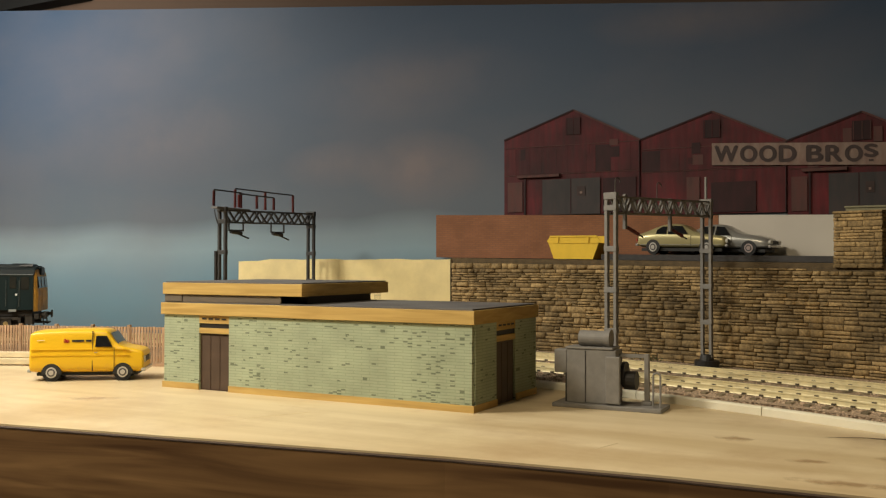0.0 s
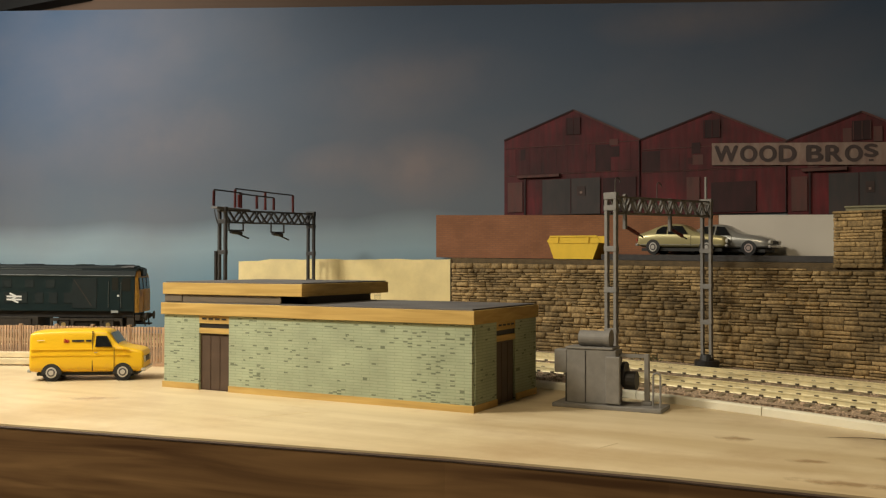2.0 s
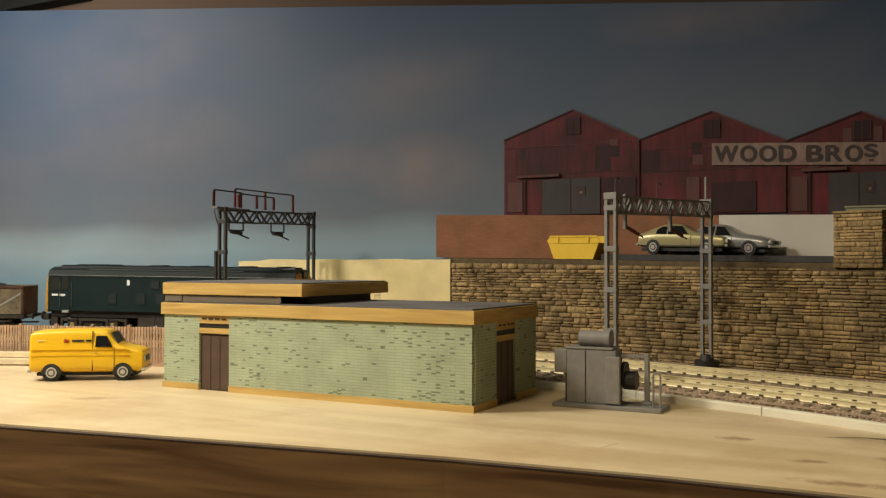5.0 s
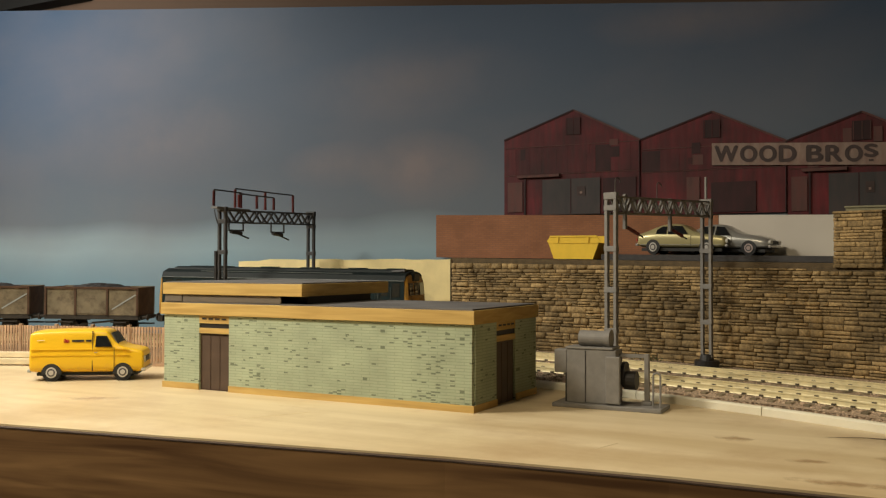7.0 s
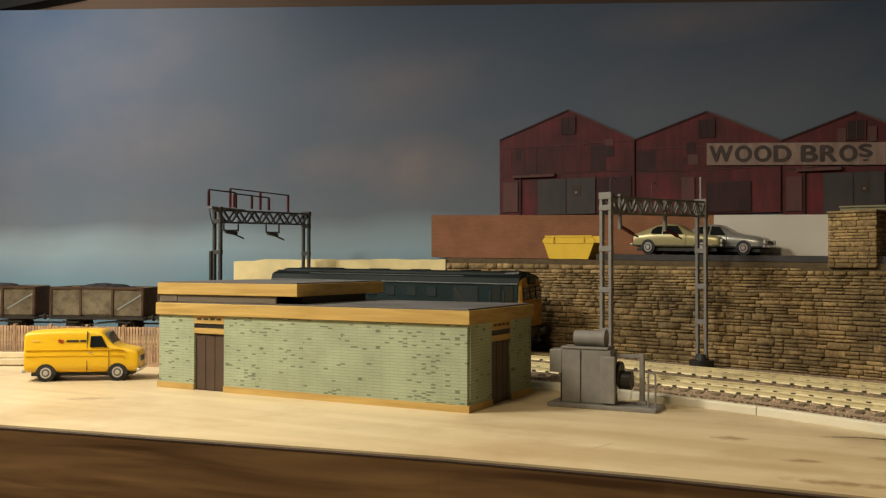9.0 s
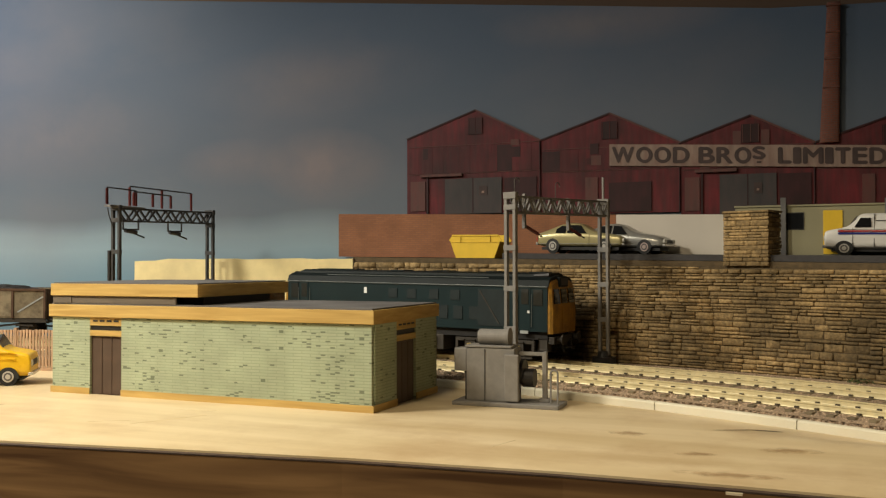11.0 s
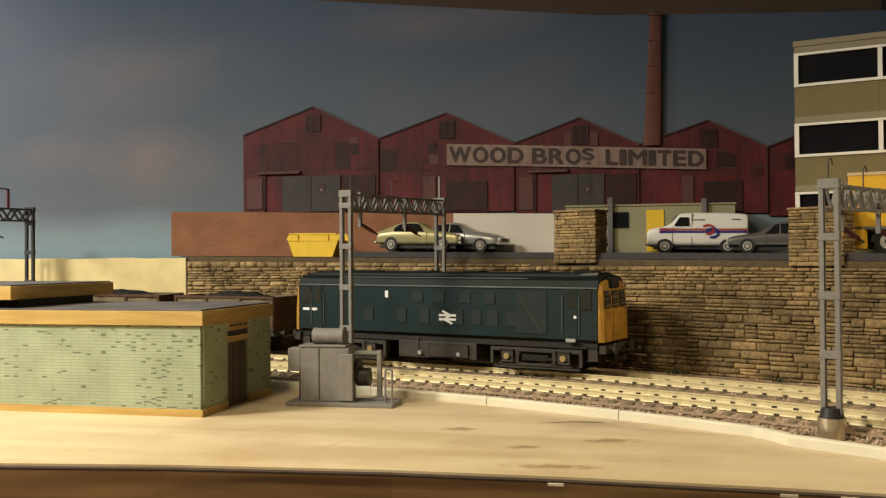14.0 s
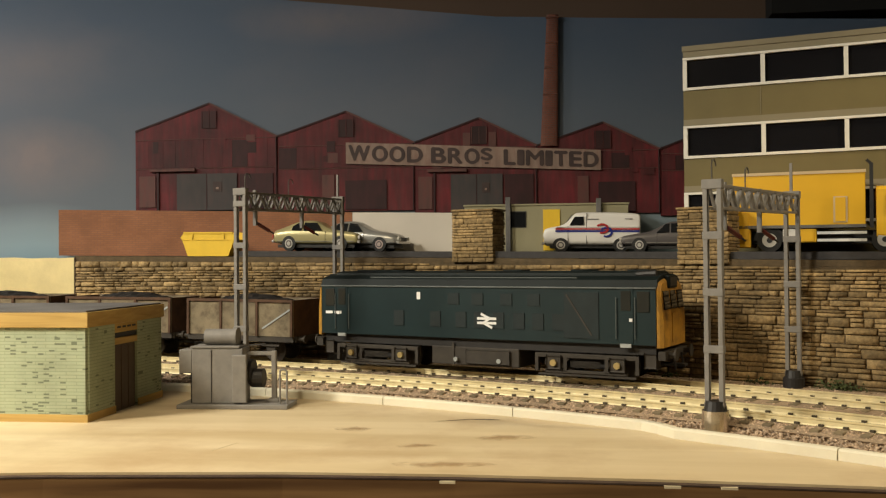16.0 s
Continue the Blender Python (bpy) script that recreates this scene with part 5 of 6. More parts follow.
def shell(stations):
    """A rounded body skin from stations (x, half width, bottom, belt, top, half width at the top)."""
    rings = []
    for x, w, zb, zm, zt, wt in stations:
        half = [(w * 0.93, zb), (w, zb + (zm - zb) * 0.28), (w * 1.0, zb + (zm - zb) * 0.7), (w * 0.975, zm), ((w * 0.975 + wt * 2) / 3, zm + (zt - zm) * 0.62), (wt, zm + (zt - zm) * 0.88), (wt * 0.86, zt)]
        rings.append([(x, -y, z) for y, z in half] + [(x, y, z) for y, z in half[::-1]])
    return loft(rings)


def rounded_skin(ob):
    """Round a vehicle's skin the way a moulded body is rounded."""
    m = ob.modifiers.new("rounding", "SUBSURF")
    m.levels = m.render_levels = 2
    for p in ob.data.polygons:
        p.use_smooth = True
    return ob


def flank(poly, inner, outer_at, thick=0.00022):
    """Plates on both sides: polygon (x, z), lying at half width outer_at(z)."""
    out = []
    for s in (-1, 1):
        bm = bmesh.new()
        a = [bm.verts.new((x, s * (outer_at(z) + thick), z)) for x, z in poly]
        b = [bm.verts.new((x, s * (outer_at(z) - 0.0006), z)) for x, z in poly]
        bm.faces.new(a), bm.faces.new(b[::-1])
        for i in range(len(a)):
            bm.faces.new((a[i], b[i], b[(i + 1) % len(a)], a[(i + 1) % len(a)]))
        out.append(bm)
    return out


def wheels(t, xs, w, r, hub="hub"):
    for x in xs:
        for s in (-1, 1):
            wh = part("wheel", rod((x, s * (w - 0.0028), r), (x, s * (w - 0.0002), r), r, sides=28), "tyre", t)
            part("hub_cap", rod((x, s * (w - 0.0002), r), (x, s * (w + 0.0002), r), r * 0.60, sides=20), hub, wh)
            part("hub_ring", rod((x, s * (w + 0.0002), r), (x, s * (w + 0.0003), r), r * 0.44, sides=18), "cargrey", wh)
            part("hub_boss", rod((x, s * (w + 0.0003), r), (x, s * (w + 0.0006), r), r * 0.27, sides=12), hub, wh)


def arches(t, xs, w, r):
    for x in xs:
        for s in (-1, 1):
            pts = [(x + r * 1.10 * math.cos(a), r * 0.9 + r * 1.10 * math.sin(a)) for a in [i * math.pi / 10 for i in range(11)]]
            pts += [(x - r * 1.10, 0.0036), (x + r * 1.10, 0.0036)]
            part("wheel_arch", slab(pts, s * (w - 0.003), s * (w + 0.00012)), "chassis", t)


def transit(m, paint, label, stripes=False, bars=False):
    """A short-wheelbase panel van: x ahead, z from the ground, origin under its middle."""
    t = thing("panel_van", m, label, "van", "panel vans")
    w = 0.0121
    st = [(-0.0283, w * 0.90, 0.0045, 0.0150, 0.0230, w * 0.80), (-0.0279, w * 0.97, 0.0040, 0.0155, 0.0243, w * 0.84), (-0.0262, w, 0.0038, 0.0158, 0.0252, w * 0.86), (-0.01, w, 0.0036, 0.0160, 0.0259, w * 0.86),
          (0.0070, w, 0.0036, 0.0160, 0.0259, w * 0.86), (0.0098, w, 0.0036, 0.0160, 0.0253, w * 0.85), (0.0112, w, 0.0036, 0.0160, 0.0243, w * 0.84), (0.0158, w * 0.99, 0.0036, 0.0158, 0.0172, w * 0.87), (0.0230, w * 0.97, 0.0036, 0.0150, 0.0162, w * 0.87), (0.0268, w * 0.95, 0.0038, 0.0142, 0.0153, w * 0.86), (0.0281, w * 0.93, 0.0042, 0.0132, 0.0145, w * 0.85), (0.0287, w * 0.90, 0.0052, 0.0110, 0.0128, w * 0.82)]
    rounded_skin(part("body", shell(st), paint, t))
    edge = lambda z: w * 1.0 - max(0, z - 0.0158) * 0.115
    for bm in flank([(0.0046, 0.0171), (0.0132, 0.0171), (0.0101, 0.0226), (0.0050, 0.0226)], w, edge, 0.0003):
        part("side_window", bm, "window", t)
    ws = bmesh.new()
    vs = [ws.verts.new(p) for p in ((0.0117, -0.0088, 0.0237), (0.0117, 0.0088, 0.0237), (0.0155, 0.0100, 0.0178), (0.0155, -0.0100, 0.0178))]
    ws.faces.new(vs)
    r = bmesh.ops.extrude_face_region(ws, geom=list(ws.faces))
    bmesh.ops.translate(ws, verts=[v for v in r["geom"] if isinstance(v, bmesh.types.BMVert)], vec=(0.0004, 0, 0.00035))
    part("windscreen", ws, "screen", t)
    for bm in flank([(0.0030, 0.0050), (0.0033, 0.0050), (0.0033, 0.0250), (0.0030, 0.0250)], w, edge, 0.00026):
        part("door_seam", bm, "chassis", t)
    for bm in flank([(0.0139, 0.0066), (0.0141, 0.0066), (0.0141, 0.0166), (0.0139, 0.0166)], w, edge, 0.00026):
        part("door_seam", bm, "chassis", t)
    for z in (0.0128, 0.0158):
        for bm in flank([(-0.0272, z), (0.0215, z), (0.0215, z + 0.0004), (-0.0272, z + 0.0004)], w, edge, 0.0002):
            part("swage_line", bm, paint, t)
    for s in (-1, 1):
        part("door_handle", box(0.0042, s * (w + 0.0001), 0.0142, 0.0058, s * (w + 0.0005), 0.0146), "chrome", t)
        lp = part("headlamp", rod((0.0278, s * 0.0078, 0.0105), (0.0290, s * 0.0078, 0.0105), 0.0018, sides=16), "lens", t)
    part("grille", box(0.0279, -0.0052, 0.0090, 0.0289, 0.0052, 0.0120, 0.0003), "chassis", t)
    part("bumper", box(0.0272, -0.0110, 0.0046, 0.0296, 0.0110, 0.0064, 0.0005), "chrome", t)
    part("bumper", box(-0.0294, -0.0100, 0.0044, -0.0276, 0.0100, 0.0060, 0.0004), "cantrail", t)
    part("underside", box(-0.0250, -0.0085, 0.0026, 0.0250, 0.0085, 0.0042), "chassis", t)
    arches(t, (-0.0170, 0.0183), w, 0.0045)
    wheels(t, (-0.0170, 0.0183), w, 0.0045)
    if bars:
        for s in (-1, 1):
            q = s * (w - 0.00075)
            b = part("emblem", box(-0.0112, q, 0.0204, -0.0084, q + s * 0.0003, 0.0208), "red", t)
            part("emblem_bar", box(-0.0112, q, 0.0196, -0.0084, q + s * 0.0003, 0.0200), "red", b)
            part("emblem_arrow", bar((-0.0106, q + s * 0.00015, 0.0212), (-0.0090, q + s * 0.00015, 0.0192), 0.0005, 0.0003, up=(0, 1, 0)), "red", b)
            for i, (a, e) in enumerate(((-0.0070, -0.0010), (-0.0002, 0.0026))):
                part("lettering_bar", box(a, q, 0.0197, e, q + s * 0.0003, 0.0207), "chassis", t)
            part("louvre", box(-0.0240, q, 0.0204, -0.0205, q + s * 0.0003, 0.0206), "van_white", t)
    if stripes:
        for s in (-1, 1):
            q = s * (w + 0.00012)
            part("red_stripe", box(-0.0275, q, 0.0143, 0.0215, q + s * 0.00015, 0.0152), "red", t)
            part("blue_stripe", box(-0.0275, q, 0.0128, 0.0215, q + s * 0.00015, 0.0139), "blue", t)
            for a, c in ((0.0, "red"), (0.0022, "blue")):
                e = bmesh.new()
                cx, cz = -0.0060 - a, 0.0150 - a
                pts = [(cx + 0.0034 * math.cos(k), cz + 0.0028 * math.sin(k)) for k in [0.6 + i * 0.5 for i in range(10)]]
                for p1, p2 in zip(pts, pts[1:]):
                    bar((p1[0], q + s * 0.0003, p1[1]), (p2[0], q + s * 0.0003, p2[1]), 0.0012, 0.0004, e, up=(0, 1, 0))
                part("emblem", e, c, t)
            part("lettering_bar", box(-0.0040, s * (w - 0.0008), 0.0208, 0.0025, s * (w - 0.0005), 0.0212), "cargrey", t)
            part("lettering_bar", box(-0.0235, s * (w - 0.0008), 0.0210, -0.0190, s * (w - 0.0005), 0.0214), "cargrey", t)
    return t


def saloon(m, paint, label, st, windows, wheelx, r, w, hub="hub", round_lamps=True):
    """A car from its stations; windows are polygons of (x, z) on both flanks."""
    t = thing("car", m, label, "car", "parked cars")
    rounded_skin(part("body", shell(st), paint, t))
    zb = st[len(st) // 2][3]
    edge = lambda z: w * 0.985 - max(0, z - zb) * 0.42
    for p in windows:
        for bm in flank(p, w, edge, 0.00035):
            part("side_window", bm, "window", t)
    x1, x0 = st[-1][0], st[0][0]
    part("bumper", box(x1 - 0.0010, -w * 0.92, 0.0044, x1 + 0.0008, w * 0.92, 0.0058, 0.0004), "chrome", t)
    part("bumper", box(x0 - 0.0008, -w * 0.92, 0.0046, x0 + 0.0010, w * 0.92, 0.0060, 0.0004), "chrome", t)
    part("grille", box(x1 - 0.0003, -w * 0.55, 0.0062, x1 + 0.0003, w * 0.55, 0.0082), "chassis", t)
    for s in (-1, 1):
        for k in (0.82, 0.62) if round_lamps else (0.78,):
            part("headlamp", rod((x1 - 0.0006, s * w * k, 0.0074), (x1 + 0.0006, s * w * k, 0.0074), 0.0012, sides=12), "lens", t)
        part("tail_lamp", box(x0 - 0.0003, s * w * 0.60, 0.0072, x0 + 0.0004, s * w * 0.88, 0.0086), "red", t)
    for bm in flank([(x0 + 0.003, 0.0052), (x1 - 0.003, 0.0052), (x1 - 0.003, 0.0055), (x0 + 0.003, 0.0055)], w, lambda z: w, 0.0001):
        part("sill_trim", bm, "chrome", t)
    for bm in flank([(0.0068, 0.0048), (0.00695, 0.0048), (0.00695, zb), (0.0068, zb)], w, lambda z: w, 0.0001):
        part("door_seam", bm, "chassis", t)
    part("underside", box(x0 + 0.003, -w * 0.8, 0.0020, x1 - 0.003, w * 0.8, 0.0036), "chassis", t)
    arches(t, wheelx, w, r)
    wheels(t, wheelx, w, r, hub)
    return t


def deck_pose(x, y, rz, flip=False):
    tilt = -0.8 if not flip else 0.8
    return pose(x, y, deck_z(x) + 0.0037, 0, -tilt if not flip else -tilt, rz)


W1 = 0.0107
coupe = [(-0.0278, W1 * 0.90, 0.0050, 0.0090, 0.0104, W1 * 0.80), (-0.0262, W1 * 0.96, 0.0038, 0.0098, 0.0112, W1 * 0.80), (-0.0205, W1, 0.0034, 0.0104, 0.0128, W1 * 0.78), (-0.0130, W1, 0.0034, 0.0106, 0.0158, W1 * 0.72), (-0.0070, W1, 0.0034, 0.0106, 0.0168, W1 * 0.70),
         (-0.0010, W1, 0.0034, 0.0106, 0.0166, W1 * 0.70), (0.0030, W1, 0.0034, 0.0106, 0.0154, W1 * 0.72), (0.0090, W1, 0.0034, 0.0104, 0.0116, W1 * 0.80), (0.0190, W1, 0.0034, 0.0098, 0.0108, W1 * 0.80), (0.0262, W1 * 0.97, 0.0036, 0.0090, 0.0098, W1 * 0.82), (0.0282, W1 * 0.93, 0.0046, 0.0080, 0.0088, W1 * 0.82)]
saloon(deck_pose(-0.1410, 0.5790, -3.5) @ Matrix.Diagonal((1, 1, 1.17, 1)), "gold", "metallic gold fastback coupe parked on the road", coupe,
       [[(-0.0150, 0.0112), (-0.0085, 0.0110), (-0.0085, 0.0150), (-0.0110, 0.0150), (-0.0145, 0.0132)], [(-0.0075, 0.0110), (0.0050, 0.0110), (0.0010, 0.0152), (-0.0070, 0.0154)]], (-0.0168, 0.0165), 0.0041, W1)
W2 = 0.0110
rounded = [(-0.0290, W2 * 0.80, 0.0050, 0.0080, 0.0090, W2 * 0.60), (-0.0260, W2 * 0.92, 0.0038, 0.0096, 0.0110, W2 * 0.70), (-0.0200, W2, 0.0034, 0.0106, 0.0132, W2 * 0.70), (-0.0120, W2, 0.0034, 0.0108, 0.0172, W2 * 0.68), (-0.0040, W2, 0.0034, 0.0108, 0.0180, W2 * 0.68),
           (0.0020, W2, 0.0034, 0.0108, 0.0172, W2 * 0.68), (0.0085, W2, 0.0034, 0.0106, 0.0124, W2 * 0.72), (0.0180, W2 * 0.99, 0.0034, 0.0100, 0.0116, W2 * 0.66), (0.0260, W2 * 0.92, 0.0036, 0.0086, 0.0102, W2 * 0.62), (0.0292, W2 * 0.78, 0.0048, 0.0072, 0.0084, W2 * 0.60)]
saloon(deck_pose(-0.1165, 0.5840, -9) @ Matrix.Diagonal((1, 1, 1.08, 1)), "silver", "silver rounded saloon car, a reddish reflection tinted into its silver hubs", rounded,
       [[(-0.0150, 0.0116), (-0.0045, 0.0114), (-0.0045, 0.0164), (-0.0110, 0.0160)], [(-0.0035, 0.0114), (0.0060, 0.0114), (0.0018, 0.0160), (-0.0030, 0.0164)]], (-0.0175, 0.0172), 0.0042, W2, "hub_red_glint")
W3 = 0.0108
boxy = [(-0.0280, W3 * 0.90, 0.0050, 0.0096, 0.0110, W3 * 0.80), (-0.0255, W3 * 0.97, 0.0036, 0.0102, 0.0118, W3 * 0.80), (-0.0205, W3, 0.0034, 0.0104, 0.0140, W3 * 0.76), (-0.0150, W3, 0.0034, 0.0104, 0.0172, W3 * 0.74), (-0.0050, W3, 0.0034, 0.0104, 0.0178, W3 * 0.74),
        (0.0020, W3, 0.0034, 0.0104, 0.0172, W3 * 0.74), (0.0090, W3, 0.0034, 0.0100, 0.0118, W3 * 0.80), (0.0200, W3, 0.0034, 0.0094, 0.0104, W3 * 0.82), (0.0270, W3 * 0.97, 0.0038, 0.0084, 0.0092, W3 * 0.84), (0.0282, W3 * 0.92, 0.0050, 0.0074, 0.0082, W3 * 0.84)]
saloon(deck_pose(0.0715, 0.5420, 170, True) @ Matrix.Diagonal((0.95, 0.95, 1.0, 1)), "cargrey", "dull grey hatchback parked beside the white van", boxy,
       [[(-0.0190, 0.0112), (-0.0105, 0.0110), (-0.0105, 0.0160), (-0.0150, 0.0160)], [(-0.0095, 0.0110), (-0.0010, 0.0110), (-0.0010, 0.0162), (-0.0095, 0.0164)], [(0.0000, 0.0110), (0.0072, 0.0108), (0.0020, 0.0158), (0.0000, 0.0160)]], (-0.0165, 0.0170), 0.0041, W3, round_lamps=False)
transit(deck_pose(0.0285, 0.5560, 177, True) @ Matrix.Diagonal((0.97, 0.97, 0.90, 1)), "van_white", "white panel van with red and blue side stripes", stripes=True)
transit(pose(-0.4107 + 0.0118 * -0.591 + 0.0170 * 0.806, 0.3310 + 0.0118 * 0.806 + 0.0170 * 0.591, 0, 0, 0, 36.2) @ Matrix.Diagonal((1.02, 1, 1.05, 1)), "van_yellow", "bright yellow railway panel van on the plywood", bars=True)


def lorry():
    x, y = 0.0925, 0.4665
    t = thing("box_lorry", pose(x, y, deck_z(0.12) + 0.0037, 0, 0.3, -17), "yellow box lorry with grey trim parked by the office", "lorry")
    L, W = 0.0580, 0.0280
    b = part("box_body", box(0.0, 0.0, 0.0114, L, W, 0.0372, 0.0004), "lorry_yellow", t)
    part("top_rail", box(-0.0003, -0.0004, 0.0362, L + 0.0003, 0.0, 0.0376), "tan", b)
    part("bottom_rail", box(-0.0003, -0.0005, 0.0112, L + 0.0003, -0.0001, 0.0126), "gantry_grey", b)
    part("hatch_frame", box(0.0445, -0.0004, 0.0135, 0.0505, -0.0001, 0.0255), "tan", b)
    part("hatch", box(0.0453, -0.0007, 0.0140, 0.0497, -0.00045, 0.0250), "lorry_yellow", b)
    s = part("rear_skirt", box(0.0, 0.0002, 0.0022, 0.0080, W - 0.0002, 0.0110, 0.0003), "lorry_yellow", t)
    part("locker_door", box(0.0018, -0.0005, 0.0060, 0.0072, 0.0001, 0.0190, 0.0002), "lorry_yellow", s)
    k = part("side_locker", box(0.0285, 0.0004, 0.0045, 0.0372, W - 0.0004, 0.0109, 0.0003), "lorry_yellow", t)
    part("locker_door", box(0.0310, 0.0, 0.0050, 0.0360, 0.0003, 0.0105), "lorry_yellow", k)
    part("side_plate", box(0.0225, 0.0004, 0.0050, 0.0282, 0.0010, 0.0109), "van_white", t)
    for z in (0.0048, 0.0082):
        part("guard_rail", box(0.0375, 0.0002, z, 0.0585, 0.0010, z + 0.0013), "letter_white", t)
    part("chassis_rail", box(0.004, 0.006, 0.0040, 0.080, W - 0.006, 0.0100), "chassis", t)
    part("tank", rod((0.042, 0.006, 0.0060), (0.052, 0.006, 0.0060), 0.0030, sides=16), "chassis", t)
    for x in (0.0165, 0.0660):
        for yy in (0.0008, W - 0.0048):
            wh = part("wheel", rod((x, yy, 0.0056), (x, yy + 0.004, 0.0056), 0.0056, sides=28), "tyre", t)
            part("rim", rod((x, yy - 0.0002, 0.0056), (x, yy, 0.0056), 0.0033, sides=20), "hub", wh)
            part("hub_boss", rod((x, yy - 0.0006, 0.0056), (x, yy - 0.0002, 0.0056), 0.0013, sides=12), "chassis", wh)
    part("mudguard", slab([(0.0165 + 0.0072 * math.cos(a), 0.0056 + 0.0064 * math.sin(a)) for a in [i * math.pi / 8 for i in range(9)]], 0.0012, W - 0.0012), "chassis", t)
    c = part("cab", shell([(0.0625, 0.0135, 0.0045, 0.0170, 0.0300, 0.0122), (0.0740, 0.0138, 0.0040, 0.0170, 0.0300, 0.0122), (0.0790, 0.0136, 0.0040, 0.0165, 0.0280, 0.0120), (0.0815, 0.0132, 0.0042, 0.0150, 0.0200, 0.0122), (0.0822, 0.0126, 0.0050, 0.0130, 0.0160, 0.0118)]), "lorry_yellow", t)
    c.matrix_basis = pose(0, W / 2, 0)
    for bm in flank([(0.0665, 0.0180), (0.0775, 0.0180), (0.0755, 0.0262), (0.0665, 0.0262)], 0.0138, lambda z: 0.0138 - max(0, z - 0.017) * 0.12, 0.0003):
        part("cab_window", bm, "window", c)
    part("exhaust_stack", bar((0.0605, 0.0015, 0.0110), (0.0605, 0.0015, 0.0405), 0.0016, 0.0016, up=(1, 0, 0)), "chassis", t)
    part("snorkel", bar((0.0605, 0.0015, 0.0400), (0.0585, 0.0012, 0.0420), 0.0012, 0.0012), "chassis", t)


lorry()


# ---- fence and timber on the board ----
def fence():
    ax, ay, bx, by = -0.570, 0.3586, -0.352, 0.4320
    rz = math.degrees(math.atan2(by - ay, bx - ax))
    L = math.hypot(bx - ax, by - ay)
    t = thing("wooden_fence", pose(ax, ay, 0, 0, 0, rz), "tan wooden board fence in short panels behind the van", "fence")
    n = int(L / 0.0019)
    src = None
    rnd = random.Random(2)
    for i in range(n):
        if src is None:
            ob = src = part("board", box(0.0, -0.0006, 0.0016, 0.0014, 0.0, 0.0236, 0.00015), "fence", t)
        else:
            ob = new("board", src.data)
            ob.parent = t
        ob.matrix_basis = pose(i * 0.0019, 0, rnd.uniform(-0.0002, 0.0002), 0, 0, 0)
    for i in range(int(L / 0.0240) + 1):
        part("post", box(i * 0.024 - 0.0009, -0.0012, 0.0, i * 0.024 + 0.0009, 0.0012, 0.0248, 0.0002), "fence", t)
    for z in (0.0030, 0.0125, 0.0220):
        part("rail", box(0, 0.0001, z, L, 0.0012, z + 0.0014), "fence", t)
    part("gravel_board", box(0, -0.0010, 0.0, L, 0.0006, 0.0018), "fence", t)


fence()
M["palewood"] = mat("pale_timber", (0.66, 0.55, 0.36), 0.7, vary=0.12, scale=120, island=0.1)
for i, (x, y, z) in enumerate(((-0.505, 0.3690, 0.0008), (-0.5045, 0.3720, 0.0008), (-0.5085, 0.3710, 0.0046))):
    b = part("timber_baulk", box(-0.026, -0.0016, 0, 0.026, 0.0016, 0.0034, 0.0003), "palewood")
    b.matrix_basis = pose(x, y, z, 0, 0, 22 + i)
    tagged(b, "pale squared timber baulk stacked by the fence", "timber", "stacked timber baulks")
for x, y in ((-0.522, 0.3630), (-0.490, 0.3770)):
    b = part("bearer", box(-0.001, -0.003, 0, 0.001, 0.003, 0.0007), "fence")
    b.matrix_basis = pose(x, y, 0, 0, 0, 22)
    tagged(b, "small brown bearer under the stacked timber", "timber", "bearers under the timber")


# ---- marks on the board ----
def mark(x, y, rx, ry, rz, material, label, seed, name="stain", h=0.00012):
    rnd = random.Random(seed)
    c = [(rx * (1 + rnd.uniform(-0.12, 0.12)) * math.cos(a), ry * (1 + rnd.uniform(-0.2, 0.2)) * math.sin(a)) for a in [i * math.tau / 28 for i in range(28)]]
    bm = bmesh.new()
    bm.faces.new([bm.verts.new((px, py, h)) for px, py in c])
    o = tagged(part(name, bm, material), label, "stain")
    o.matrix_basis = pose(x, y, 0, 0, 0, rz)


mark(-0.0648, 0.3394, 0.0085, 0.0048, -5, "stain", "oval brown glue stain on the plywood", 1)
mark(-0.0103, 0.3278, 0.0115, 0.0050, 8, "stain", "brown glue stain on the plywood", 2)
mark(-0.0368, 0.3110, 0.0075, 0.0040, 5, "stain", "small brown stain on the plywood", 3)
mark(-0.0250, 0.2840, 0.0190, 0.0042, 4, "stain", "long faint brown stain near the board's edge", 4)
mark(-0.0290, 0.3608, 0.0105, 0.0009, 22, "burn", "thin dark burn streak on the plywood", 5, "scorch_mark")
mark(-0.0190, 0.3628, 0.0080, 0.0014, -4, "burn", "dark burn streak on the plywood", 6, "scorch_mark")
mark(-0.3430, 0.2990, 0.0160, 0.0060, 30, "scuff", "reddish scuffed patch on the plywood", 7)
for x, y, l, rz in ((-0.2400, 0.3020, 0.016, 62), (-0.2450, 0.3250, 0.010, 10), (-0.1010, 0.3050, 0.007, 75), (-0.2600, 0.2900, 0.008, 35)):
    b = tagged(part("scratch", box(-l, -0.0002, 0, l, 0.0002, 0.00008), "palewood"), "pale knife scratch in the plywood", "scratch", "scratches in the board")
    b.matrix_basis = pose(x, y, 0, 0, 0, rz)
for x in (-0.0215, 0.040, 0.055):
    b = tagged(part("chip", box(-0.0022, -0.0007, -0.0009, 0.0022, 0.0, -0.0002), "palewood"), "pale chip in the dark board edge", "chip", "chips in the board edge")
    b.matrix_basis = pose(x, 0.2652, 0, 0, 0, 0)


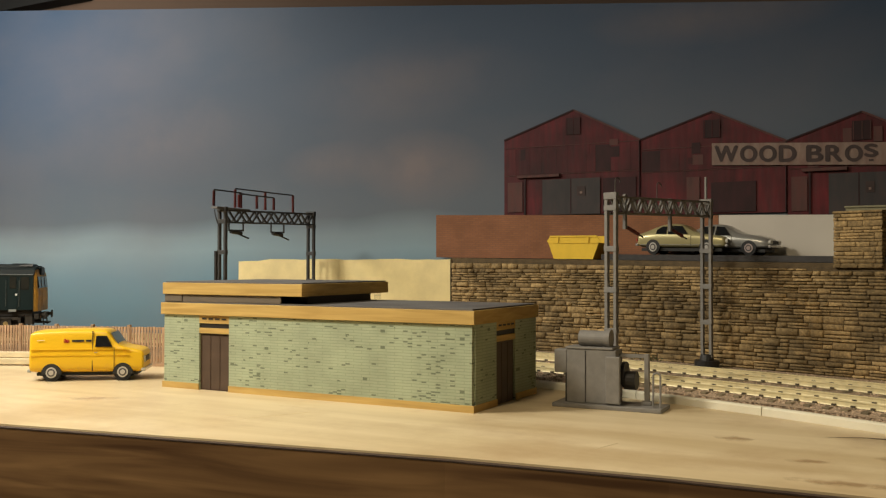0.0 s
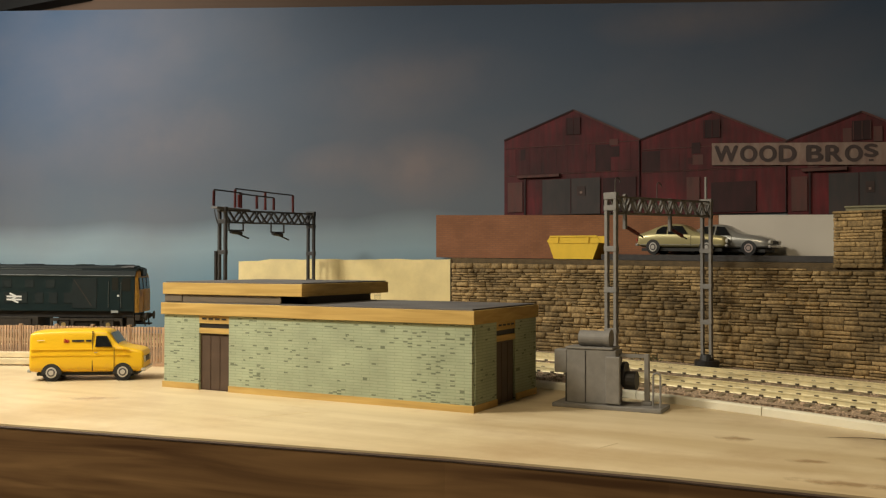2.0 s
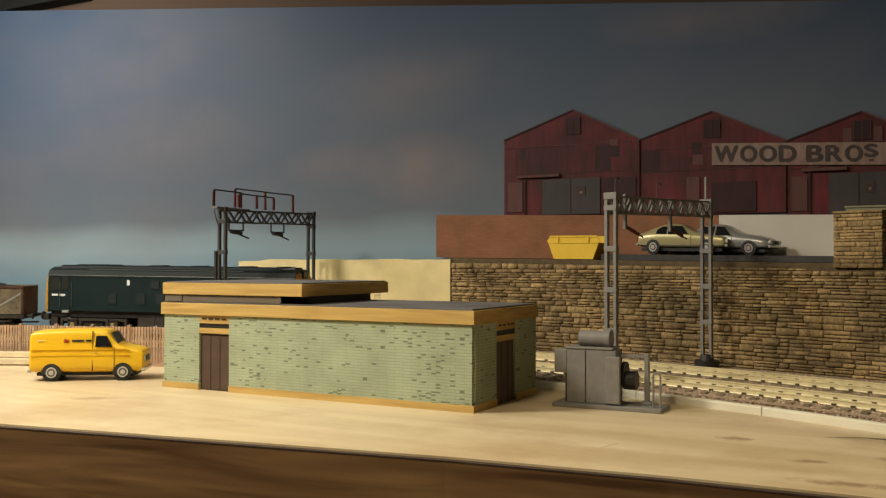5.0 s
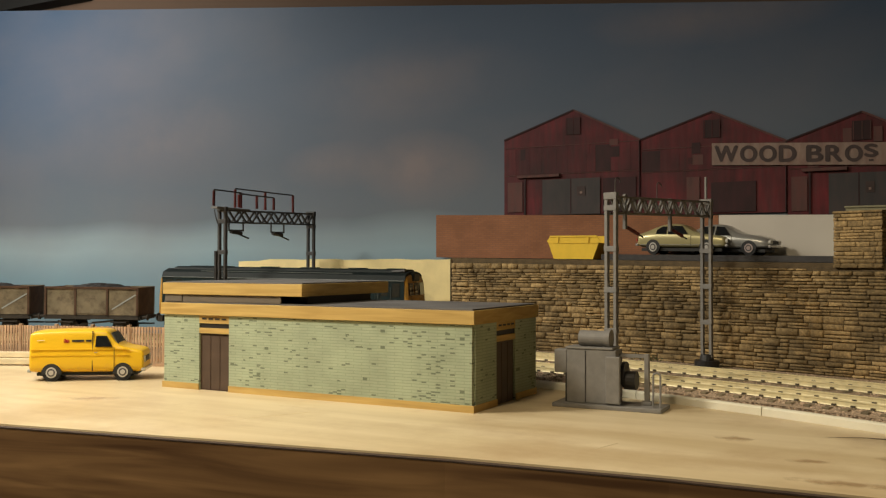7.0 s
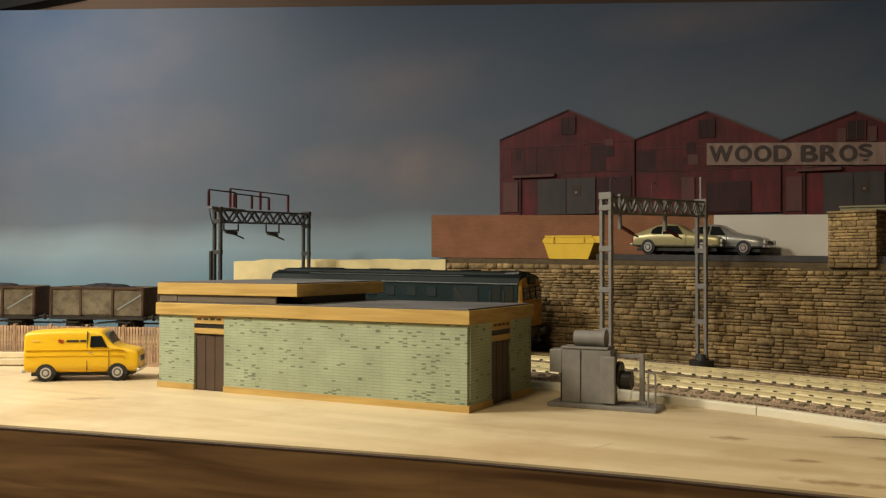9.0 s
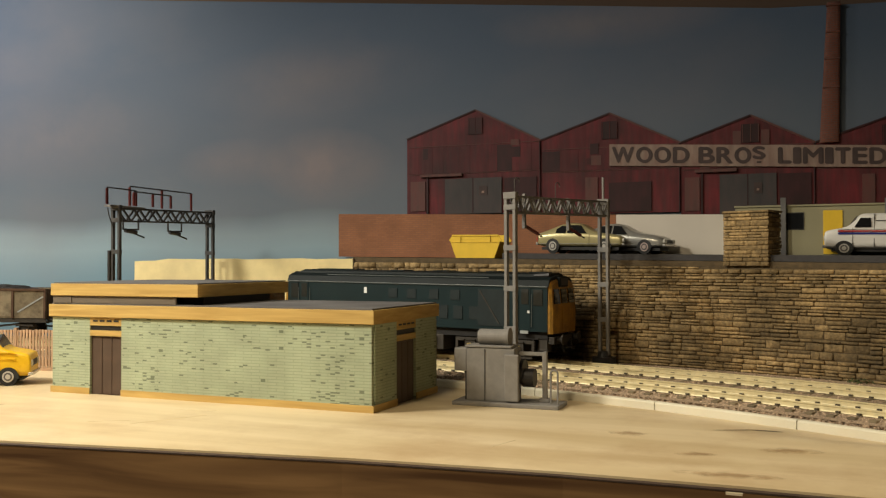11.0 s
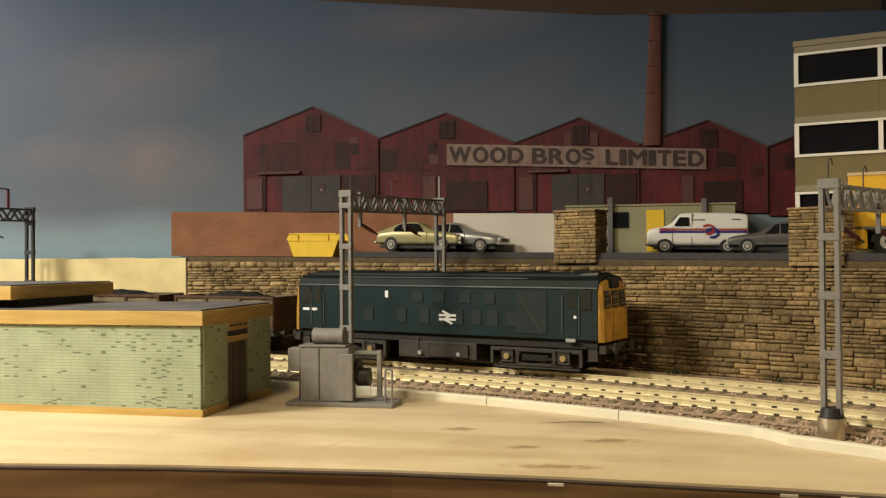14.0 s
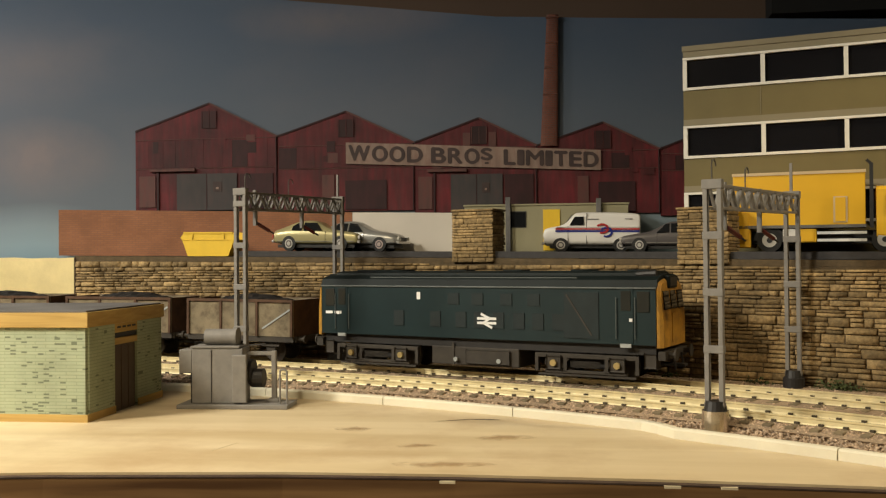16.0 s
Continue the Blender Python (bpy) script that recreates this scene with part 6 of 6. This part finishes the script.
# ---- stones of the retaining wall and its piers ----
def stone_mesh(seed):
    """A rough-faced block in a unit box: back at y = 0, face about y = -1."""
    rnd = random.Random(seed)
    j = lambda a: rnd.uniform(-a, a)
    v = [(x, 0.0, z) for x, z in ((-0.5, -0.5), (0.5, -0.5), (0.5, 0.5), (-0.5, 0.5))]
    v += [(x * 0.985 + j(0.015), -0.62 + j(0.1), z * 0.97 + j(0.03)) for x, z in ((-0.5, -0.5), (0.5, -0.5), (0.5, 0.5), (-0.5, 0.5))]
    v += [(x * 0.93 + j(0.035), -1.0 + j(0.22), z * 0.80 + j(0.09)) for x, z in ((-0.5, -0.5), (0.5, -0.5), (0.5, 0.5), (-0.5, 0.5))]
    f = [(8, 9, 10, 11)]
    for a in (0, 4):
        for i in range(4):
            f.append((a + i, a + (i + 1) % 4, a + 4 + (i + 1) % 4, a + 4 + i))
    me = bpy.data.meshes.new("stone")
    me.from_pydata(v, [], f)
    me.polygons.foreach_set("use_smooth", [True] * len(f))
    me.materials.append(M["stone"])
    return me


STONES = [stone_mesh(i) for i in range(10)]


def courses(s0, s1, top_at, rnd):
    """Random coursed rubble: (s, z, length, height) along an arc length."""
    z = 0.0006
    while z < 0.075:
        h = rnd.choice((0.0014, 0.0017, 0.0021, 0.0025, 0.0031, 0.0042))
        s = s0 - rnd.uniform(0, 0.006)
        while s < s1:
            l = rnd.uniform(0.0038, 0.0145)
            a, b = max(s, s0), min(s + l, s1)
            if b - a > 0.0015 and z + h < top_at((a + b) / 2):
                if h > 0.0028 and rnd.random() < 0.5:
                    k = rnd.uniform(0.4, 0.6)
                    yield (a + b) / 2, z + h * k / 2, b - a, h * k
                    yield (a + b) / 2, z + h * (1 + k) / 2, b - a, h * (1 - k)
                else:
                    yield (a + b) / 2, z + h / 2, b - a, h
            elif b - a > 0.0015 and top_at((a + b) / 2) - z > 0.0012:
                hh = top_at((a + b) / 2) - z
                yield (a + b) / 2, z + hh / 2, b - a, hh
            s += l
        z += h


def build_wall_stones():
    rnd = random.Random(21)
    arc = lambda s: (CX + R_WALL * math.sin(s), CY + R_WALL * math.cos(s))
    s0, s1 = math.asin((-0.298 - CX) / R_WALL), math.asin((0.255 - CX) / R_WALL)
    verts, faces, singles = [], [], 0
    for s, z, l, h in courses(s0 * R_WALL, s1 * R_WALL, lambda q: deck_z(arc(q / R_WALL)[0]) - 0.0031, rnd):
        a = s / R_WALL
        x, y = arc(a)
        d = rnd.uniform(0.0015, 0.0024)
        m = pose(x + 0.0014 * math.sin(a), y + 0.0014 * math.cos(a), z, 0, 0, -math.degrees(a)) @ Matrix.Diagonal((l - 0.00030, d, h - 0.00026, 1))
        me = rnd.choice(STONES)
        if -0.055 < x < 0.100 and 0.014 < z and singles < 300:
            ob = new("stone", me)
            ob.parent = WALL
            ob.matrix_basis = m
            singles += 1
        else:
            k = len(verts)
            verts += [tuple(m @ v.co) for v in me.vertices]
            faces += [tuple(k + i for i in p.vertices) for p in me.polygons]
    me = bpy.data.meshes.new("stone_courses")
    me.from_pydata(verts, [], faces)
    me.polygons.foreach_set("use_smooth", [True] * len(faces))
    me.materials.append(M["stone"])
    ob = new("stone_courses", me)
    ob.parent = WALL
    tagged(ob, kind="stuff")


build_wall_stones()


def pier(xa, xb, zt, label):
    """A square stone pier that stands on the wall's ledge."""
    a = math.asin(((xa + xb) / 2 - CX) / R_WALL)
    x, y = CX + R_WALL * math.sin(a), CY + R_WALL * math.cos(a)
    z0 = deck_z(x) - 0.0030
    w, d = 0.0250, 0.0150
    t = thing("stone_pier", pose(x, y, z0, 0, 0, -math.degrees(a)), label, "pier", "stone piers on the wall")
    part("core", box(-w / 2 + 0.001, -0.0010, 0.0031, w / 2 - 0.001, d - 0.001, zt - z0 - 0.0012), "mortar", t)
    part("capstone", box(-w / 2 - 0.0003, -0.0024, zt - z0 - 0.0012, w / 2 + 0.0003, d + 0.0004, zt - z0, 0.0004), "stone", t)
    rnd = random.Random(int(xa * 1000) + 50)
    for side in range(3):
        ln = w if side == 0 else d + 0.001
        for s, z, l, h in courses(0, ln, lambda q: zt - z0 - 0.0014, rnd):
            if z < 0.0005:
                continue
            if side == 0:
                m = pose(s - w / 2, -0.0009, z, 0, 0, 0)
            elif side == 1:
                m = pose(w / 2 - 0.0012, s - 0.001, z, 0, 0, 90)
            else:
                m = pose(-w / 2 + 0.0012, s - 0.001, z, 0, 0, -90)
            ob = new("stone", rnd.choice(STONES))
            ob.parent = t
            ob.matrix_basis = m @ Matrix.Diagonal((l - 0.0003, rnd.uniform(0.0008, 0.0011), h - 0.0002, 1))


pier(-0.0502, -0.0238, 0.0890, "square buff stone pier at the gap in the wall")
pier(0.0655, 0.0894, 0.0856, "square buff stone pier by the office block")


def tuft(x, y, n, size, seed, label):
    """Clumped scatter at the wall's foot."""
    rnd = random.Random(seed)
    verts, faces = [], []
    for i in range(n):
        p = Vector((rnd.gauss(0, size * 1.6), rnd.gauss(0, size * 0.6), abs(rnd.gauss(0, size * 0.6)) + 0.0003))
        r = rnd.uniform(0.0004, 0.0009)
        k = len(verts)
        rot = Euler((rnd.uniform(0, 6), rnd.uniform(0, 6), 0)).to_matrix()
        for v in ((1, 0, 0), (-0.5, 0.8, 0), (-0.5, -0.8, 0), (0, 0, 1.1)):
            verts.append(tuple(p + rot @ (Vector(v) * r)))
        faces += [(k, k + 1, k + 2), (k, k + 1, k + 3), (k + 1, k + 2, k + 3), (k + 2, k, k + 3)]
    me = bpy.data.meshes.new("moss")
    me.from_pydata(verts, [], faces)
    me.polygons.foreach_set("use_smooth", [True] * len(faces))
    me.materials.append(M["moss"])
    ob = tagged(new("moss", me), label, "moss", "moss at the wall foot")
    ob.matrix_basis = radial(x, y, 0.0042)


for i, (s, n, sz) in enumerate(((0.475, 160, 0.0030), (0.530, 220, 0.0040), (0.44, 40, 0.002), (0.40, 40, 0.002), (0.35, 30, 0.002), (0.18, 40, 0.0025))):
    p = on_curve(s, R_WALL - 0.0045)
    tuft(p.x, p.y, n, sz, i, "low green scatter moss at the foot of the wall")


# ---- what moves ----
# Distance of the locomotive's middle along the far track, in metres, by the second.
RUN = [(0, -0.3302), (0.5, -0.3114), (1, -0.2926), (1.5, -0.2757), (2, -0.2574), (2.5, -0.2366), (3, -0.2164), (3.5, -0.1978), (4, -0.1775), (5, -0.1368),
       (6, -0.0960), (6.5, -0.0754), (7, -0.0539), (7.5, -0.0314), (8.2, 0.0003), (9.2, 0.0402), (10.3, 0.0857), (10.5, 0.0941), (11, 0.1164), (11.5, 0.1378),
       (12, 0.1586), (12.5, 0.1796), (13, 0.1998), (13.5, 0.2221), (14, 0.2428), (14.5, 0.2631), (15, 0.2829), (15.5, 0.3036), (16, 0.3244)]


def stand(s, base):
    """The pose of a vehicle whose axles or bogies lie base metres before and behind s on the far track."""
    a, b = on_curve(s - base, R_FAR), on_curve(s + base, R_FAR)
    m = (a + b) / 2
    za, zb = rail_z(a.x), rail_z(b.x)
    return pose(m.x, m.y, (za + zb) / 2, 0, math.degrees(math.atan2(za - zb, (b - a).length)), math.degrees(math.atan2(b.y - a.y, b.x - a.x)))


def motions():
    walk(LOCO, [(t, stand(s, 0.056)) for t, s in RUN])
    for i, w in enumerate(WAGONS):
        walk(w, [(t, stand(s - 0.1420 - 0.0785 * i, 0.0185)) for t, s in RUN])


motions()
